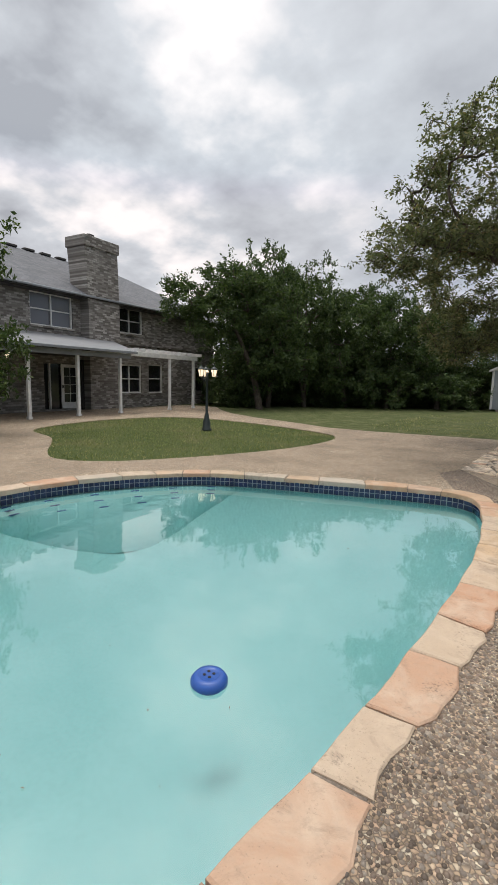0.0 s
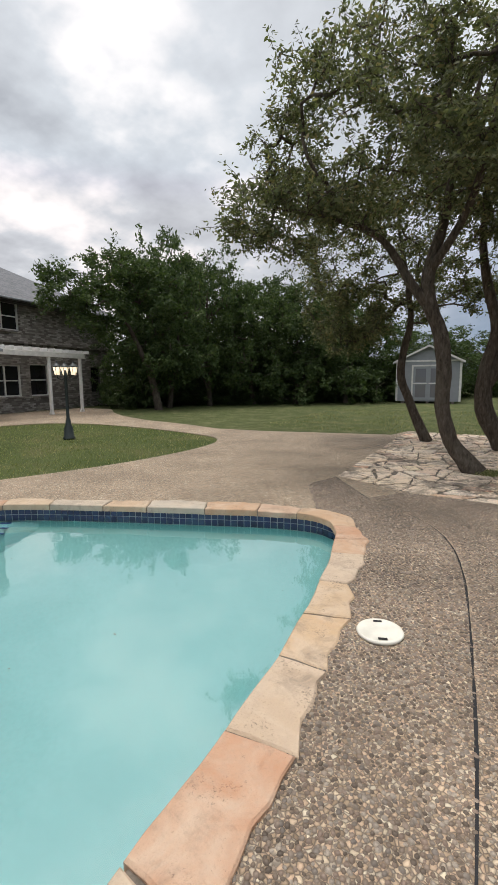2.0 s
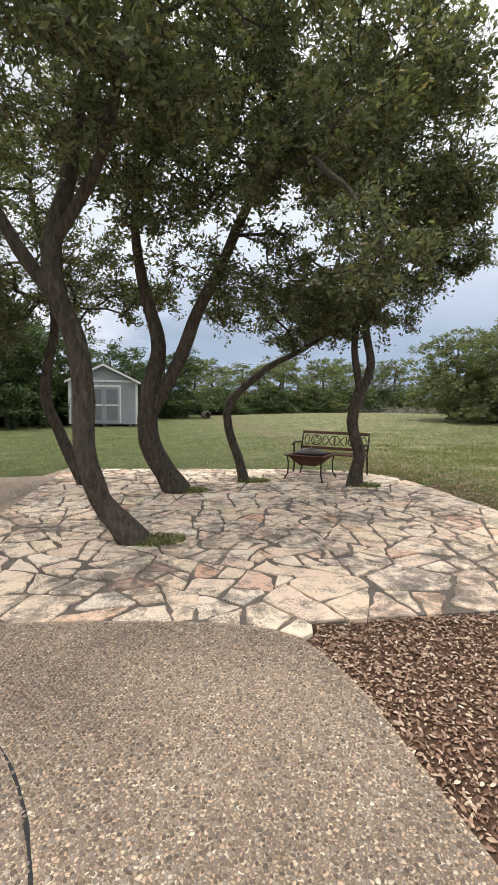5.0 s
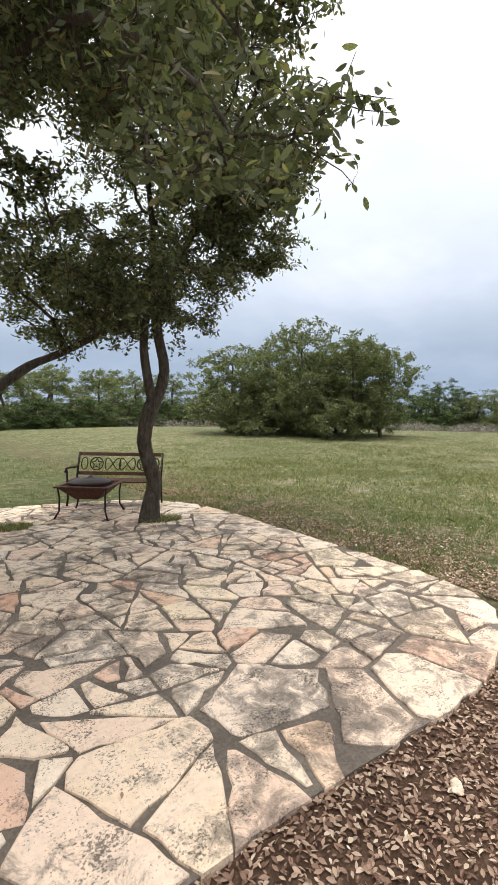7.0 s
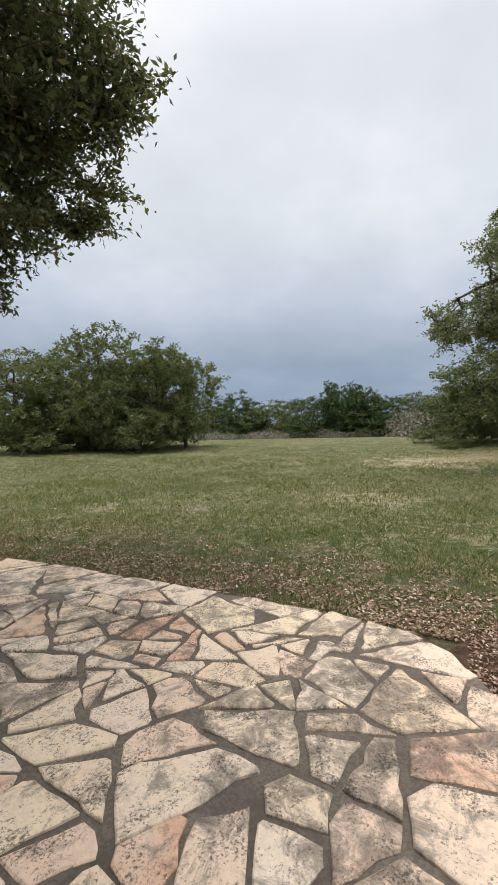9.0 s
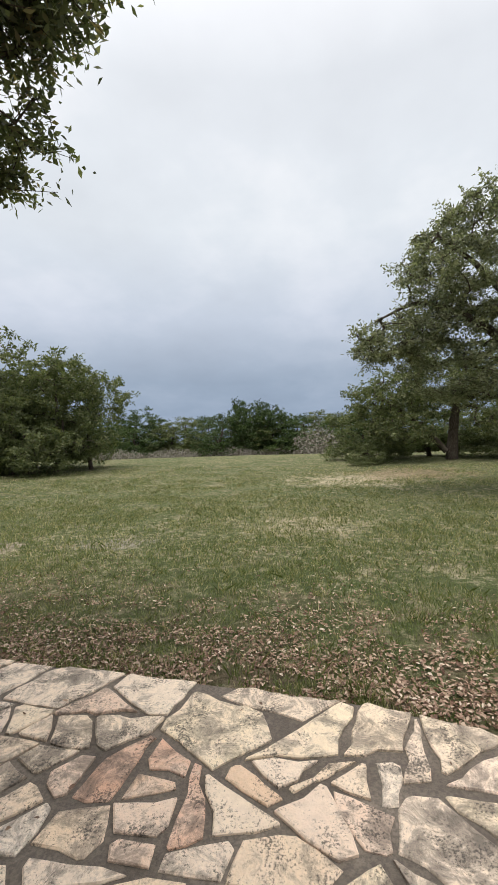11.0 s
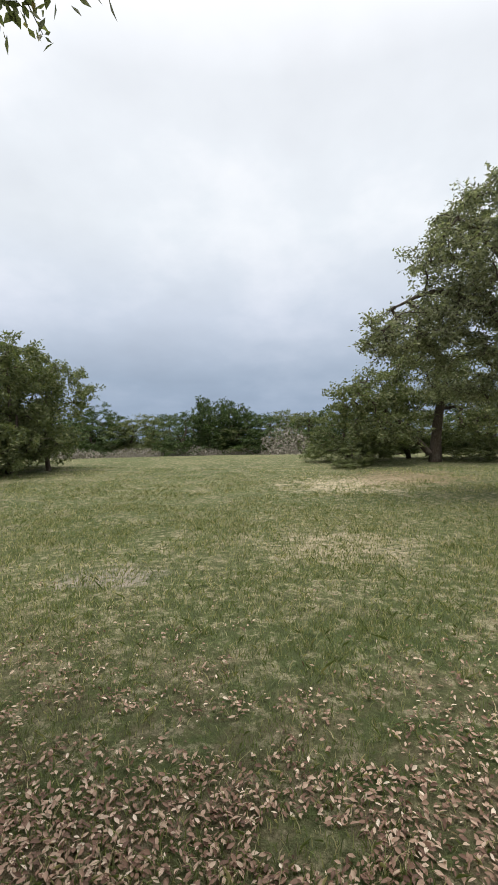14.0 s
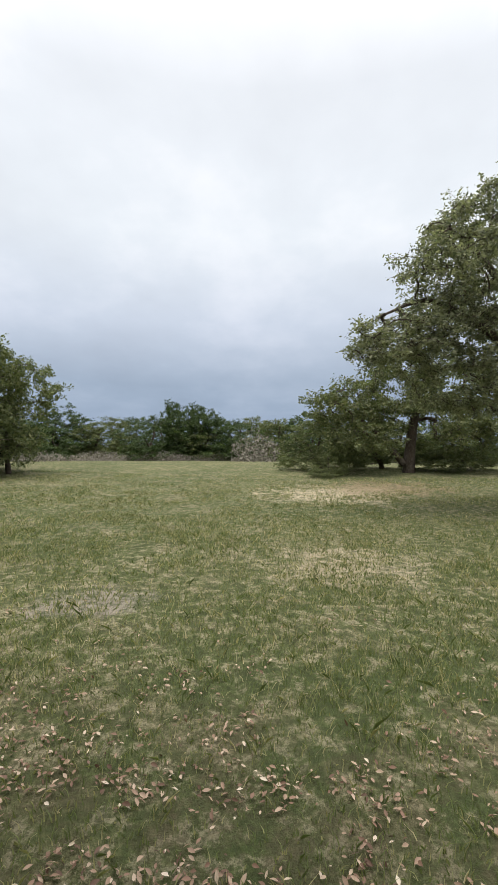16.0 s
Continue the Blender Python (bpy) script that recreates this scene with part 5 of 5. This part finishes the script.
# low grey prickly scrub and dry brush along the field's far edge
def scrub(name, cx, cy, rx, ry, n, h, material, label, size=0.12):
    a = rng.uniform(0, 2 * np.pi, n)
    r = np.sqrt(rng.uniform(0, 1, n))
    c = np.stack([cx + rx * r * np.cos(a), cy + ry * r * np.sin(a), rng.uniform(0, 1, n) ** 1.5 * h * (1.1 - r * 0.6) + ground_z(cx, cy)], 1)
    ob = part(name, leaf_mesh(name, c, size, material, 0.6, -0.8))
    return tagged(ob, label, "brush", kind="stuff")


for x, y, rx, ry, n, h in ((45.0, 27.0, 3.5, 2.5, 1800, 0.9), (48.5, 22.5, 2.5, 3.0, 1800, 1.0), (40.0, 30.5, 3.0, 2.5, 1500, 0.9), (50.0, 17.5, 2.0, 2.5, 1000, 0.8), (31.0, 52.0, 6.0, 2.5, 1800, 1.0), (24.0, 54.0, 5.0, 2.0, 1400, 1.1)):
    scrub("brush", x, y, rx, ry, n, h, STRAW, "dry grey-brown prickly scrub along the field edge", 0.16)
for x, y, rx, ry, n, h in ((46.0, 13.0, 2.6, 2.2, 1500, 3.0),):
    scrub("brush", x, y, rx, ry, n, h, STRAW, "bare grey brushwood heap at the field edge", 0.22)

# ---------------------------------------------------------------- coping, tiles
def slab_arrays(poly, z0, z1, bevel, wobble=0.004):
    """A stone slab with a worn rim from its outline, about its middle. Returns vertices, faces and the middle."""
    p = np.asarray(poly, float)
    c = p.mean(0)
    q = p - c
    out = []
    for i in range(len(q)):
        a, b = q[i], q[(i + 1) % len(q)]
        k = max(1, int(np.linalg.norm(b - a) / 0.09))
        for s in range(k):
            out.append(a + (b - a) * s / k + (rng.normal(size=2) * wobble if s else rng.normal(size=2) * wobble * 0.3))
    q = np.array(out)
    n = len(q)
    inner = q * (1 - bevel / (np.linalg.norm(q, axis=1)[:, None] + 1e-6))
    zt = z1 + rng.normal(0, 0.0012, n)
    v = [(x, y, z0) for x, y in q] + [(x, y, z1 - bevel * 0.7) for x, y in q] + [(x, y, z) for (x, y), z in zip(inner, zt)] + [(0, 0, z1)]
    f = []
    for i in range(n):
        j = (i + 1) % n
        f += [(i, j, n + j, n + i), (n + i, n + j, 2 * n + j, 2 * n + i), (2 * n + i, 2 * n + j, 3 * n)]
    return v, f, c


def slab_mesh(name, poly, z0, z1, bevel, material, wobble=0.004):
    v, f, c = slab_arrays(poly, z0, z1, bevel, wobble)
    return mesh_np(name, v, f, material), c


def coping():
    n = len(POOL)
    seg = np.linalg.norm(np.roll(POOL, -1, 0) - POOL, axis=1)
    s = np.concatenate([[0], np.cumsum(seg)])
    total = s[-1]
    closed = np.vstack([POOL, POOL[:1]])

    def at(d):
        d = d % total
        return np.array([np.interp(d, s, closed[:, 0]), np.interp(d, s, closed[:, 1])])

    def side(d):
        t = at(d + 0.05) - at(d - 0.05)
        t /= np.linalg.norm(t)
        return np.array([t[1], -t[0]])

    base = thing("pool_coping", Matrix.Identity(4), "irregular tan and orange sandstone coping round the pool", "coping", kind="structure")
    d, wa = 0.0, 0.25
    sgn = 1 if inside(POOL, *(at(0) - side(0) * 0.05)) else -1
    skew_a = 0.0
    while d < total - 0.2:
        ln = rng.uniform(0.34, 0.70)
        if d + ln > total - 0.3:
            ln = total - d
        wb = rng.uniform(0.19, 0.30)
        skew_b = rng.uniform(-0.05, 0.05)
        g = 0.006
        k = max(4, int(ln / 0.08))
        bulge = rng.uniform(-0.03, 0.06)
        dd = np.linspace(d + g, d + ln - g, k)
        inn = [at(x) - sgn * side(x) * 0.02 * (1 + 0.3 * math.sin(x * 9)) for x in dd]
        out = []
        for i, x in enumerate(np.linspace(d + g + skew_a, d + ln - g + skew_b, k)):
            u = i / (k - 1)
            w = wa * (1 - u) + wb * u + bulge * math.sin(math.pi * u) + 0.014 * math.sin(x * 23) + rng.normal(0, 0.004)
            out.append(at(x) + sgn * side(x) * w)
        me, c = slab_mesh("coping_stone", inn + out[::-1], -0.05, 0.016 + rng.uniform(-0.004, 0.006), 0.012, COPING, 0.004)
        ob = part("coping_stone", me, None, base)
        ob.location = (*c, 0)
        d += ln
        wa, skew_a = wb, skew_b
    # mortar bed between the stones and along the deck
    lp_o, lp_i = offset_loop(POOL, 0.20), offset_loop(POOL, 0.0)
    bedm = part("mortar_bed", sheet("mortar_bed", lp_o, [lp_i], 0.004, 0.05, MORTAR), None, base, "dark crumbling mortar joint")
    # navy waterline tiles in two rows
    band = thing("waterline_tiles", Matrix.Identity(4), "two rows of navy-blue waterline tiles", "tile band", kind="structure")
    gl = offset_loop(POOL, 0.022)
    m = len(gl)
    v = [(x, y, -0.035) for x, y in gl] + [(x, y, -0.20) for x, y in gl]
    part("grout", mesh_np("grout", v, [(i, i + m, (i + 1) % m + m, (i + 1) % m) for i in range(m)], GROUT), None, band, "pale grout")
    tile = box((-0.0335, -0.008, -0.0335), (0.0335, 0.0, 0.0335), 0.0)
    tm = bpy.data.meshes.new("tile")
    tile.to_mesh(tm)
    tile.free()
    tm.materials.append(TILE)
    x = 0.0
    made = 0
    while x < total - 0.04 and made < 150:
        p = at(x)
        if p[1] > 2.0 and not (p[0] > -0.75 and p[1] < 5.9):
            o = side(x) * sgn
            q = p + o * 0.018
            for z in (-0.078, -0.1535):
                t = new("tile", tm)
                t.parent = band
                t.location = (q[0], q[1], z)
                t.rotation_euler = (0, 0, math.atan2(o[1], o[0]) - math.pi / 2)
            made += 1
        x += 0.0755


coping()
# skimmer pipe seam and expansion joint in the deck
JOINT = curve_points([(-1.47, 8.5), (-0.83, 7.54), (-0.56, 7.24), (-0.15, 6.88), (0.10, 6.5), (0.26, 6.05), (0.34, 5.6), (0.38, 5.2), (0.42, 4.5), (0.45, 3.5), (0.43, 2.0), (0.38, 0.5), (0.3, -2.0)], 0.08)


def strip(name, pts, w, z, material, label):
    p = np.asarray(pts)
    t = np.gradient(p, axis=0)
    t /= np.linalg.norm(t, axis=1)[:, None]
    n = np.stack([-t[:, 1], t[:, 0]], 1) * (w / 2) * (1 + 0.3 * rng.normal(size=len(p)))[:, None]
    a, b = p + n, p - n
    k = len(p)
    v = [(x, y, z) for x, y in a] + [(x, y, z) for x, y in b]
    ob = part(name, mesh_np(name, v, [(i, i + 1, k + i + 1, k + i) for i in range(k - 1)], material))
    return tagged(ob, label, "joint", kind="structure")


strip("expansion_joint", JOINT, 0.013, 0.004, BLACK, "dark open expansion joint in the concrete deck")
strip("deck_seam", np.linspace((0.08, 4.38), (0.43, 4.42), 8), 0.012, 0.004, STRAW, "pale filled seam beside the skimmer lid")
strip("deck_seam", np.array([(-1.9, 11.2), (-1.7, 11.5), (-1.55, 11.9), (-1.45, 12.4)]), 0.014, 0.004, BLACK, "dark crack in the concrete deck")


# ---------------------------------------------------------------- flagstones
def clip(poly, nx, ny, d):
    """The part of a polygon where nx*x + ny*y <= d."""
    out = []
    for (x0, y0), (x1, y1) in zip(poly, poly[1:] + poly[:1]):
        a, b = nx * x0 + ny * y0 - d, nx * x1 + ny * y1 - d
        if a <= 0:
            out.append((x0, y0))
        if (a < 0 < b) or (b < 0 < a):
            t = a / (a - b)
            out.append((x0 + (x1 - x0) * t, y0 + (y1 - y0) * t))
    return out


def flagstones():
    base = part("patio", sheet("patio", offset_loop(PATIO, -0.008), [], -0.008, 0.06, MORTAR))
    tagged(base, "dry-laid limestone flagstone patio with dark mortar joints", "patio", kind="structure")
    seeds = []
    for _ in range(3000):
        x, y = rng.uniform(-1.5, 5.5), rng.uniform(7.5, 15.1)
        if inside(PATIO, np.array([x]), np.array([y]))[0] and all(math.hypot(x - a, y - b) > 0.78 for a, b in seeds):
            seeds.append((x, y))
    cells = []
    for x, y in seeds:
        p = [tuple(v) for v in PATIO]
        for a, b in seeds:
            d = math.hypot(a - x, b - y)
            if 0 < d < 4:
                nx, ny = (a - x) / d, (b - y) / d
                p = clip(p, nx, ny, nx * (a + x) / 2 + ny * (b + y) / 2)
        if len(p) >= 3:
            cells.append(p)
    stones = []

    def area(p):
        q = np.array(p)
        return 0.5 * abs(np.sum(q[:, 0] * np.roll(q[:, 1], -1) - np.roll(q[:, 0], -1) * q[:, 1]))

    # crazy paving: break the sheet across its length again and again
    while cells:
        p = cells.pop()
        q = np.array(p)
        a = area(p)
        rim = 2.4 if q[:, 0].max() > 5.2 or (q[:, 1].min() < 8.0 and q[:, 0].mean() > 1.4) else 1.0
        if a < rim * rng.choice([0.06, 0.11, 0.18, 0.27], p=[0.25, 0.35, 0.27, 0.13]):
            stones.append(p)
            continue
        c = q.mean(0)
        ev, vec = np.linalg.eigh(np.cov((q - c).T))
        ax = vec[:, 1]
        t = math.atan2(ax[1], ax[0]) + radians(rng.normal(0, 30))
        nx, ny = math.cos(t), math.sin(t)
        off = nx * c[0] + ny * c[1] + rng.normal(0, 0.16) * math.sqrt(ev[1])
        for s in (1, -1):
            r = clip(p, s * nx, s * ny, s * off)
            if len(r) >= 3 and area(r) > 0.004:
                cells.append(r)
    def at_rim(q):
        """True on the patio's own outline, where stones keep their straight outer edge."""
        for a, b in zip(PATIO, PATIO[1:] + PATIO[:1]):
            a, b = np.array(a), np.array(b)
            u = min(max(float((q - a) @ (b - a) / ((b - a) @ (b - a))), 0.0), 1.0)
            if np.linalg.norm(a + (b - a) * u - q) < 0.01:
                return True
        return False

    far_v, far_f = [], []
    for p in stones:
        q = np.array(p)
        if np.sum(q[:, 0] * np.roll(q[:, 1], -1) - np.roll(q[:, 0], -1) * q[:, 1]) < 0:
            q = q[::-1]
        gap = rng.uniform(0.010, 0.021)
        r = [tuple(v) for v in q]
        mid = q.mean(0)
        for v, w in zip(q, np.roll(q, -1, 0)):
            e = w - v
            ln = np.linalg.norm(e)
            if ln < 0.025:
                continue
            nx, ny = e[1] / ln, -e[0] / ln
            if at_rim((v + w) / 2):
                continue
            t = radians(rng.normal(0, 3.5)) * min(1.0, ln / 0.35)
            nx, ny = nx * math.cos(t) - ny * math.sin(t), nx * math.sin(t) + ny * math.cos(t)
            m = (v + w) / 2
            r = clip(r, nx, ny, nx * m[0] + ny * m[1] - gap * rng.uniform(0.7, 1.4))
            if len(r) < 3:
                break
        if len(r) < 3:
            continue
        # knock off a corner or two
        for _ in range(2):
            q = np.array(r)
            v = q[rng.integers(len(q))]
            d = v - q.mean(0)
            ln = np.linalg.norm(d)
            if ln > 0.12:
                d = d / ln
                r = clip(r, d[0], d[1], float(d @ v) - rng.uniform(0.005, 0.035))
        if len(r) < 3 or area(r) < 0.006:
            continue
        top = 0.004 + rng.uniform(-0.004, 0.008)
        if q[:, 1].mean() > 12.0 or q[:, 0].mean() < -0.3:
            v, f, c = slab_arrays(r, -0.03, top, 0.009, 0.011)
            far_f += [tuple(i + len(far_v) for i in k) for k in f]
            far_v += [(x + c[0], y + c[1], z) for x, y, z in v]
            continue
        me, c = slab_mesh("flagstone", r, -0.03, top, 0.009, STONE, 0.011)
        ob = part("flagstone", me, None, base)
        ob.location = (*c, 0)
    rest = part("flagstones", mesh_np("flagstones", far_v, far_f, STONE_FAR), None, base, "cream limestone flagstones under the oaks")
    rest["kind"] = "stuff"


flagstones()


# ---------------------------------------------------------------- pebbles, litter, grass
def pebbles(name, region, holes, pitch, rlo, rhi, sides, label):
    """River pebbles bedded in the deck, on a jittered grid."""
    p = np.array(region)
    gx, gy = np.meshgrid(np.arange(p[:, 0].min(), p[:, 0].max(), pitch), np.arange(p[:, 1].min(), p[:, 1].max(), pitch * 0.87))
    gx = gx + (np.arange(gx.shape[0]) % 2)[:, None] * pitch / 2
    x = (gx + rng.normal(0, pitch * 0.16, gx.shape)).ravel()
    y = (gy + rng.normal(0, pitch * 0.16, gy.shape)).ravel()
    ok = inside(region, x, y) & (rng.uniform(size=x.shape) < 0.93)
    for h in holes:
        ok &= ~inside(h, x, y)
    ok &= (x + 0.06) ** 2 + (y - 4.43) ** 2 > 0.15 ** 2
    x, y = x[ok], y[ok]
    n = len(x)
    ang = np.arange(sides) * 2 * np.pi / sides
    r = rng.uniform(rlo, rhi, n)
    rot = rng.uniform(0, 2 * np.pi, n)
    asp = rng.uniform(0.62, 1.0, n)
    h = r * rng.uniform(0.3, 0.62, n)
    lx, ly = np.cos(ang)[None] * r[:, None], np.sin(ang)[None] * (r * asp)[:, None]
    c, s = np.cos(rot)[:, None], np.sin(rot)[:, None]
    X, Y = lx * c - ly * s, lx * s + ly * c
    v = np.empty((n, 2 * sides + 1, 3))
    v[:, :sides] = np.stack([x[:, None] + X, y[:, None] + Y, np.full_like(X, -0.003)], -1)
    v[:, sides:2 * sides] = np.stack([x[:, None] + X * 0.72, y[:, None] + Y * 0.72, np.repeat((h * 0.72)[:, None], sides, 1)], -1)
    v[:, 2 * sides] = np.stack([x, y, h], -1)
    k = np.arange(sides)
    k2 = (k + 1) % sides
    f = np.concatenate([np.stack([k, k2, sides + k2], 1), np.stack([k, sides + k2, sides + k], 1), np.stack([sides + k, sides + k2, np.full(sides, 2 * sides)], 1)])
    faces = (f[None] + (np.arange(n) * (2 * sides + 1))[:, None, None]).reshape(-1, 3)
    ob = part(name, mesh_np(name, v.reshape(-1, 3), faces, PEBBLE, True))
    return tagged(ob, label, "pebbles", kind="stuff")


inner_band = [tuple(p) for p in JOINT if p[1] > -1.2] + [(-1.2, -1.2), (-0.9, 0.6), (-0.8, 2.0), (-0.75, 3.5), (-0.8, 5.0), (-1.1, 6.5), (-1.4, 7.2), (-1.7, 7.9)]
outer_band = [(-0.4, 7.95), (-0.75, 7.5)] + [tuple(p + np.array([0.02, 0.02])) for p in JOINT if -0.2 < p[1] < 7.3] + [(2.2, -0.2), (2.4, 2.5), (2.2, 4.2), (1.76, 5.6), (1.72, 6.8), (1.62, 7.24), (1.55, 7.4), (1.42, 7.53), (1.04, 7.7), (0.57, 7.81)]
COPE = offset_loop(POOL, 0.15)
pebbles("pebbles", inner_band, [COPE], 0.0235, 0.008, 0.0155, 6, "coarse brown and cream river pebbles in the deck")
pebbles("pebbles", outer_band, [], 0.021, 0.007, 0.0135, 5, "fine tan river pebbles in the concrete walk")


def litter(name, x, y, z, size, label):
    n = len(x)
    d = rng.normal(size=(n, 3))
    d[:, 2] *= 0.22
    d /= np.linalg.norm(d, axis=1)[:, None]
    up = rng.normal(size=(n, 3)) * 0.35
    up[:, 2] = 1.0
    w = np.cross(d, up)
    w /= np.linalg.norm(w, axis=1)[:, None]
    nn = np.cross(w, d)
    c = np.stack([x, y, z + rng.uniform(0.0, 0.012, n)], 1)
    s = size * rng.uniform(0.5, 1.3, n)[:, None]
    curl = rng.uniform(0.05, 0.3, n)[:, None]
    v = np.empty((n, 6, 3))
    v[:, 0] = c - d * s * 0.5
    v[:, 1] = c - d * s * 0.12 + w * s * 0.2 + nn * s * curl
    v[:, 2] = c + d * s * 0.2 + w * s * 0.17 + nn * s * curl
    v[:, 3] = c + d * s * 0.5 + nn * s * curl * 0.6
    v[:, 4] = c + d * s * 0.2 - w * s * 0.17 + nn * s * curl * 0.5
    v[:, 5] = c - d * s * 0.12 - w * s * 0.2 + nn * s * curl * 0.5
    f = (np.array([[0, 1, 2, 3], [0, 3, 4, 5]])[None] + (np.arange(n) * 6)[:, None, None]).reshape(-1, 4)
    return tagged(part(name, mesh_np(name, v.reshape(-1, 3), f, DEADLEAF)), label, "leaf litter", kind="stuff")


x, y = rng.uniform(1.6, 6.6, 62000), rng.uniform(3.6, 7.9, 62000)
ok = inside(BED, x, y)
litter("leaf_litter", x[ok], y[ok], -0.028, 0.033, "brown dry oak leaves covering the earth bed")
x, y = 5.35 + rng.exponential(0.8, 44000), rng.uniform(5.0, 17.5, 44000)
clump = np.array([noise.noise(Vector((a * 0.9, b * 0.9, 3.0))) + 0.8 * noise.noise(Vector((a * 3.1, b * 3.1, 7.0))) for a, b in zip(x, y)])
ok = ~inside(PATIO, x, y) & ~inside(BED, x, y) & (x < 11) & (clump + rng.uniform(-0.2, 0.2, len(x)) > -0.16 + 0.075 * (x - 5.2))
litter("leaf_litter", x[ok], y[ok], -0.034, 0.038, "dry oak leaves scattered in the grass beside the patio")
x, y = rng.uniform(-1.2, 5.3, 120), rng.uniform(8.0, 14.5, 120)
litter("leaf_litter", x, y, 0.012, 0.035, "a few dry leaves on the flagstones")


x, y = rng.uniform(-4.4, -0.8, 60), rng.uniform(0.0, 5.6, 60)
ok = inside(offset_loop(POOL, -0.15), x, y)
litter("leaf_litter", x[ok], y[ok], WATER_Z - 0.004, 0.016, "tiny dark leaf scraps floating on the pool")


def grass(name, x, y, z, h, w, label):
    n = len(x)
    a = rng.uniform(0, 2 * np.pi, n)
    lean = rng.normal(size=(n, 2)) * 0.55
    hh = h * rng.uniform(0.45, 1.4, n)
    b = np.stack([x, y, np.zeros(n) + z], 1)
    side = np.stack([np.cos(a), np.sin(a), np.zeros(n)], 1) * w
    tip = b + np.stack([lean[:, 0] * hh, lean[:, 1] * hh, hh], 1)
    mid = b + np.stack([lean[:, 0] * hh * 0.25, lean[:, 1] * hh * 0.25, hh * 0.55], 1)
    v = np.stack([b - side, b + side, mid + side * 0.7, tip, mid - side * 0.7], 1)
    f = np.arange(5 * n).reshape(n, 5)
    return tagged(part(name, mesh_np(name, v.reshape(-1, 3), f, BLADE)), label, "grass", kind="stuff")


def thin(x, y, scale, cut):
    c = np.array([noise.noise(Vector((a * scale, b * scale, 9.0))) for a, b in zip(x, y)])
    return c + rng.uniform(-0.3, 0.3, len(x)) > cut


x, y = 5.4 + rng.uniform(0, 1, 120000) ** 1.5 * 11, rng.uniform(3.5, 19.0, 120000)
ok = ~inside(PATIO, x, y) & ~inside(BED, x, y) & thin(x, y, 0.8, -0.12)
grass("grass", x[ok], y[ok], -0.046, 0.045, 0.0034, "short green grass with bare straw patches")
x, y = rng.uniform(8.5, 26, 70000), rng.uniform(-1.0, 26.0, 70000)
ok = thin(x, y, 0.7, 0.0)
gz = np.array([ground_z(a, b) for a, b in zip(x[ok], y[ok])])
grass("grass", x[ok], y[ok], gz - 0.004, 0.06, 0.009, "coarse grass of the open field")
# tufts that stand taller than the turf, thinning out over the field
tx, ty = 5.5 + rng.uniform(0, 1, 5200) ** 1.3 * 15, rng.uniform(3.0, 21.0, 5200)
ok = ~inside(PATIO, tx, ty) & ~inside(BED, tx, ty) & thin(tx, ty, 0.55, 0.0)
tx, ty = np.repeat(tx[ok], 20), np.repeat(ty[ok], 20)
spread = np.repeat(rng.uniform(0.03, 0.11, int(ok.sum())), 20)
tx, ty = tx + rng.normal(0, 1, len(tx)) * spread, ty + rng.normal(0, 1, len(ty)) * spread
ok = ~inside(PATIO, tx, ty)
tz = np.array([ground_z(a, b) for a, b in zip(tx[ok], ty[ok])])
grass("grass_tufts", tx[ok], ty[ok], tz - 0.002, 0.075, 0.0032, "taller green tufts of grass in the field")
x, y = rng.uniform(-6, 14, 26000), rng.uniform(14.7, 24, 26000)
ok = ~inside(PATIO, x, y) & ~inside(DECK, x, y) & thin(x, y, 0.7, -0.1)
grass("grass", x[ok], y[ok], -0.046, 0.06, 0.004, "short green grass beyond the patio")
x, y = rng.uniform(-14, -4.8, 26000), rng.uniform(4, 13.5, 26000)
ok = inside(ISLAND, x, y)
grass("grass", x[ok], y[ok], -0.022, 0.045, 0.004, "mown green turf of the lawn island")
# tufts in the tree openings of the patio
for cx, cy in ((0.62, 9.66), (1.15, 12.35), (2.42, 13.15), (4.36, 12.45)):
    r, a = np.sqrt(rng.uniform(0, 1, 1100)) * 0.27, rng.uniform(0, 6.28, 1100)
    grass("grass_tuft", cx + r * np.cos(a) * 1.2, cy + r * np.sin(a) * 0.75, 0.0, 0.055, 0.0035, "ring of green weeds round a tree foot")
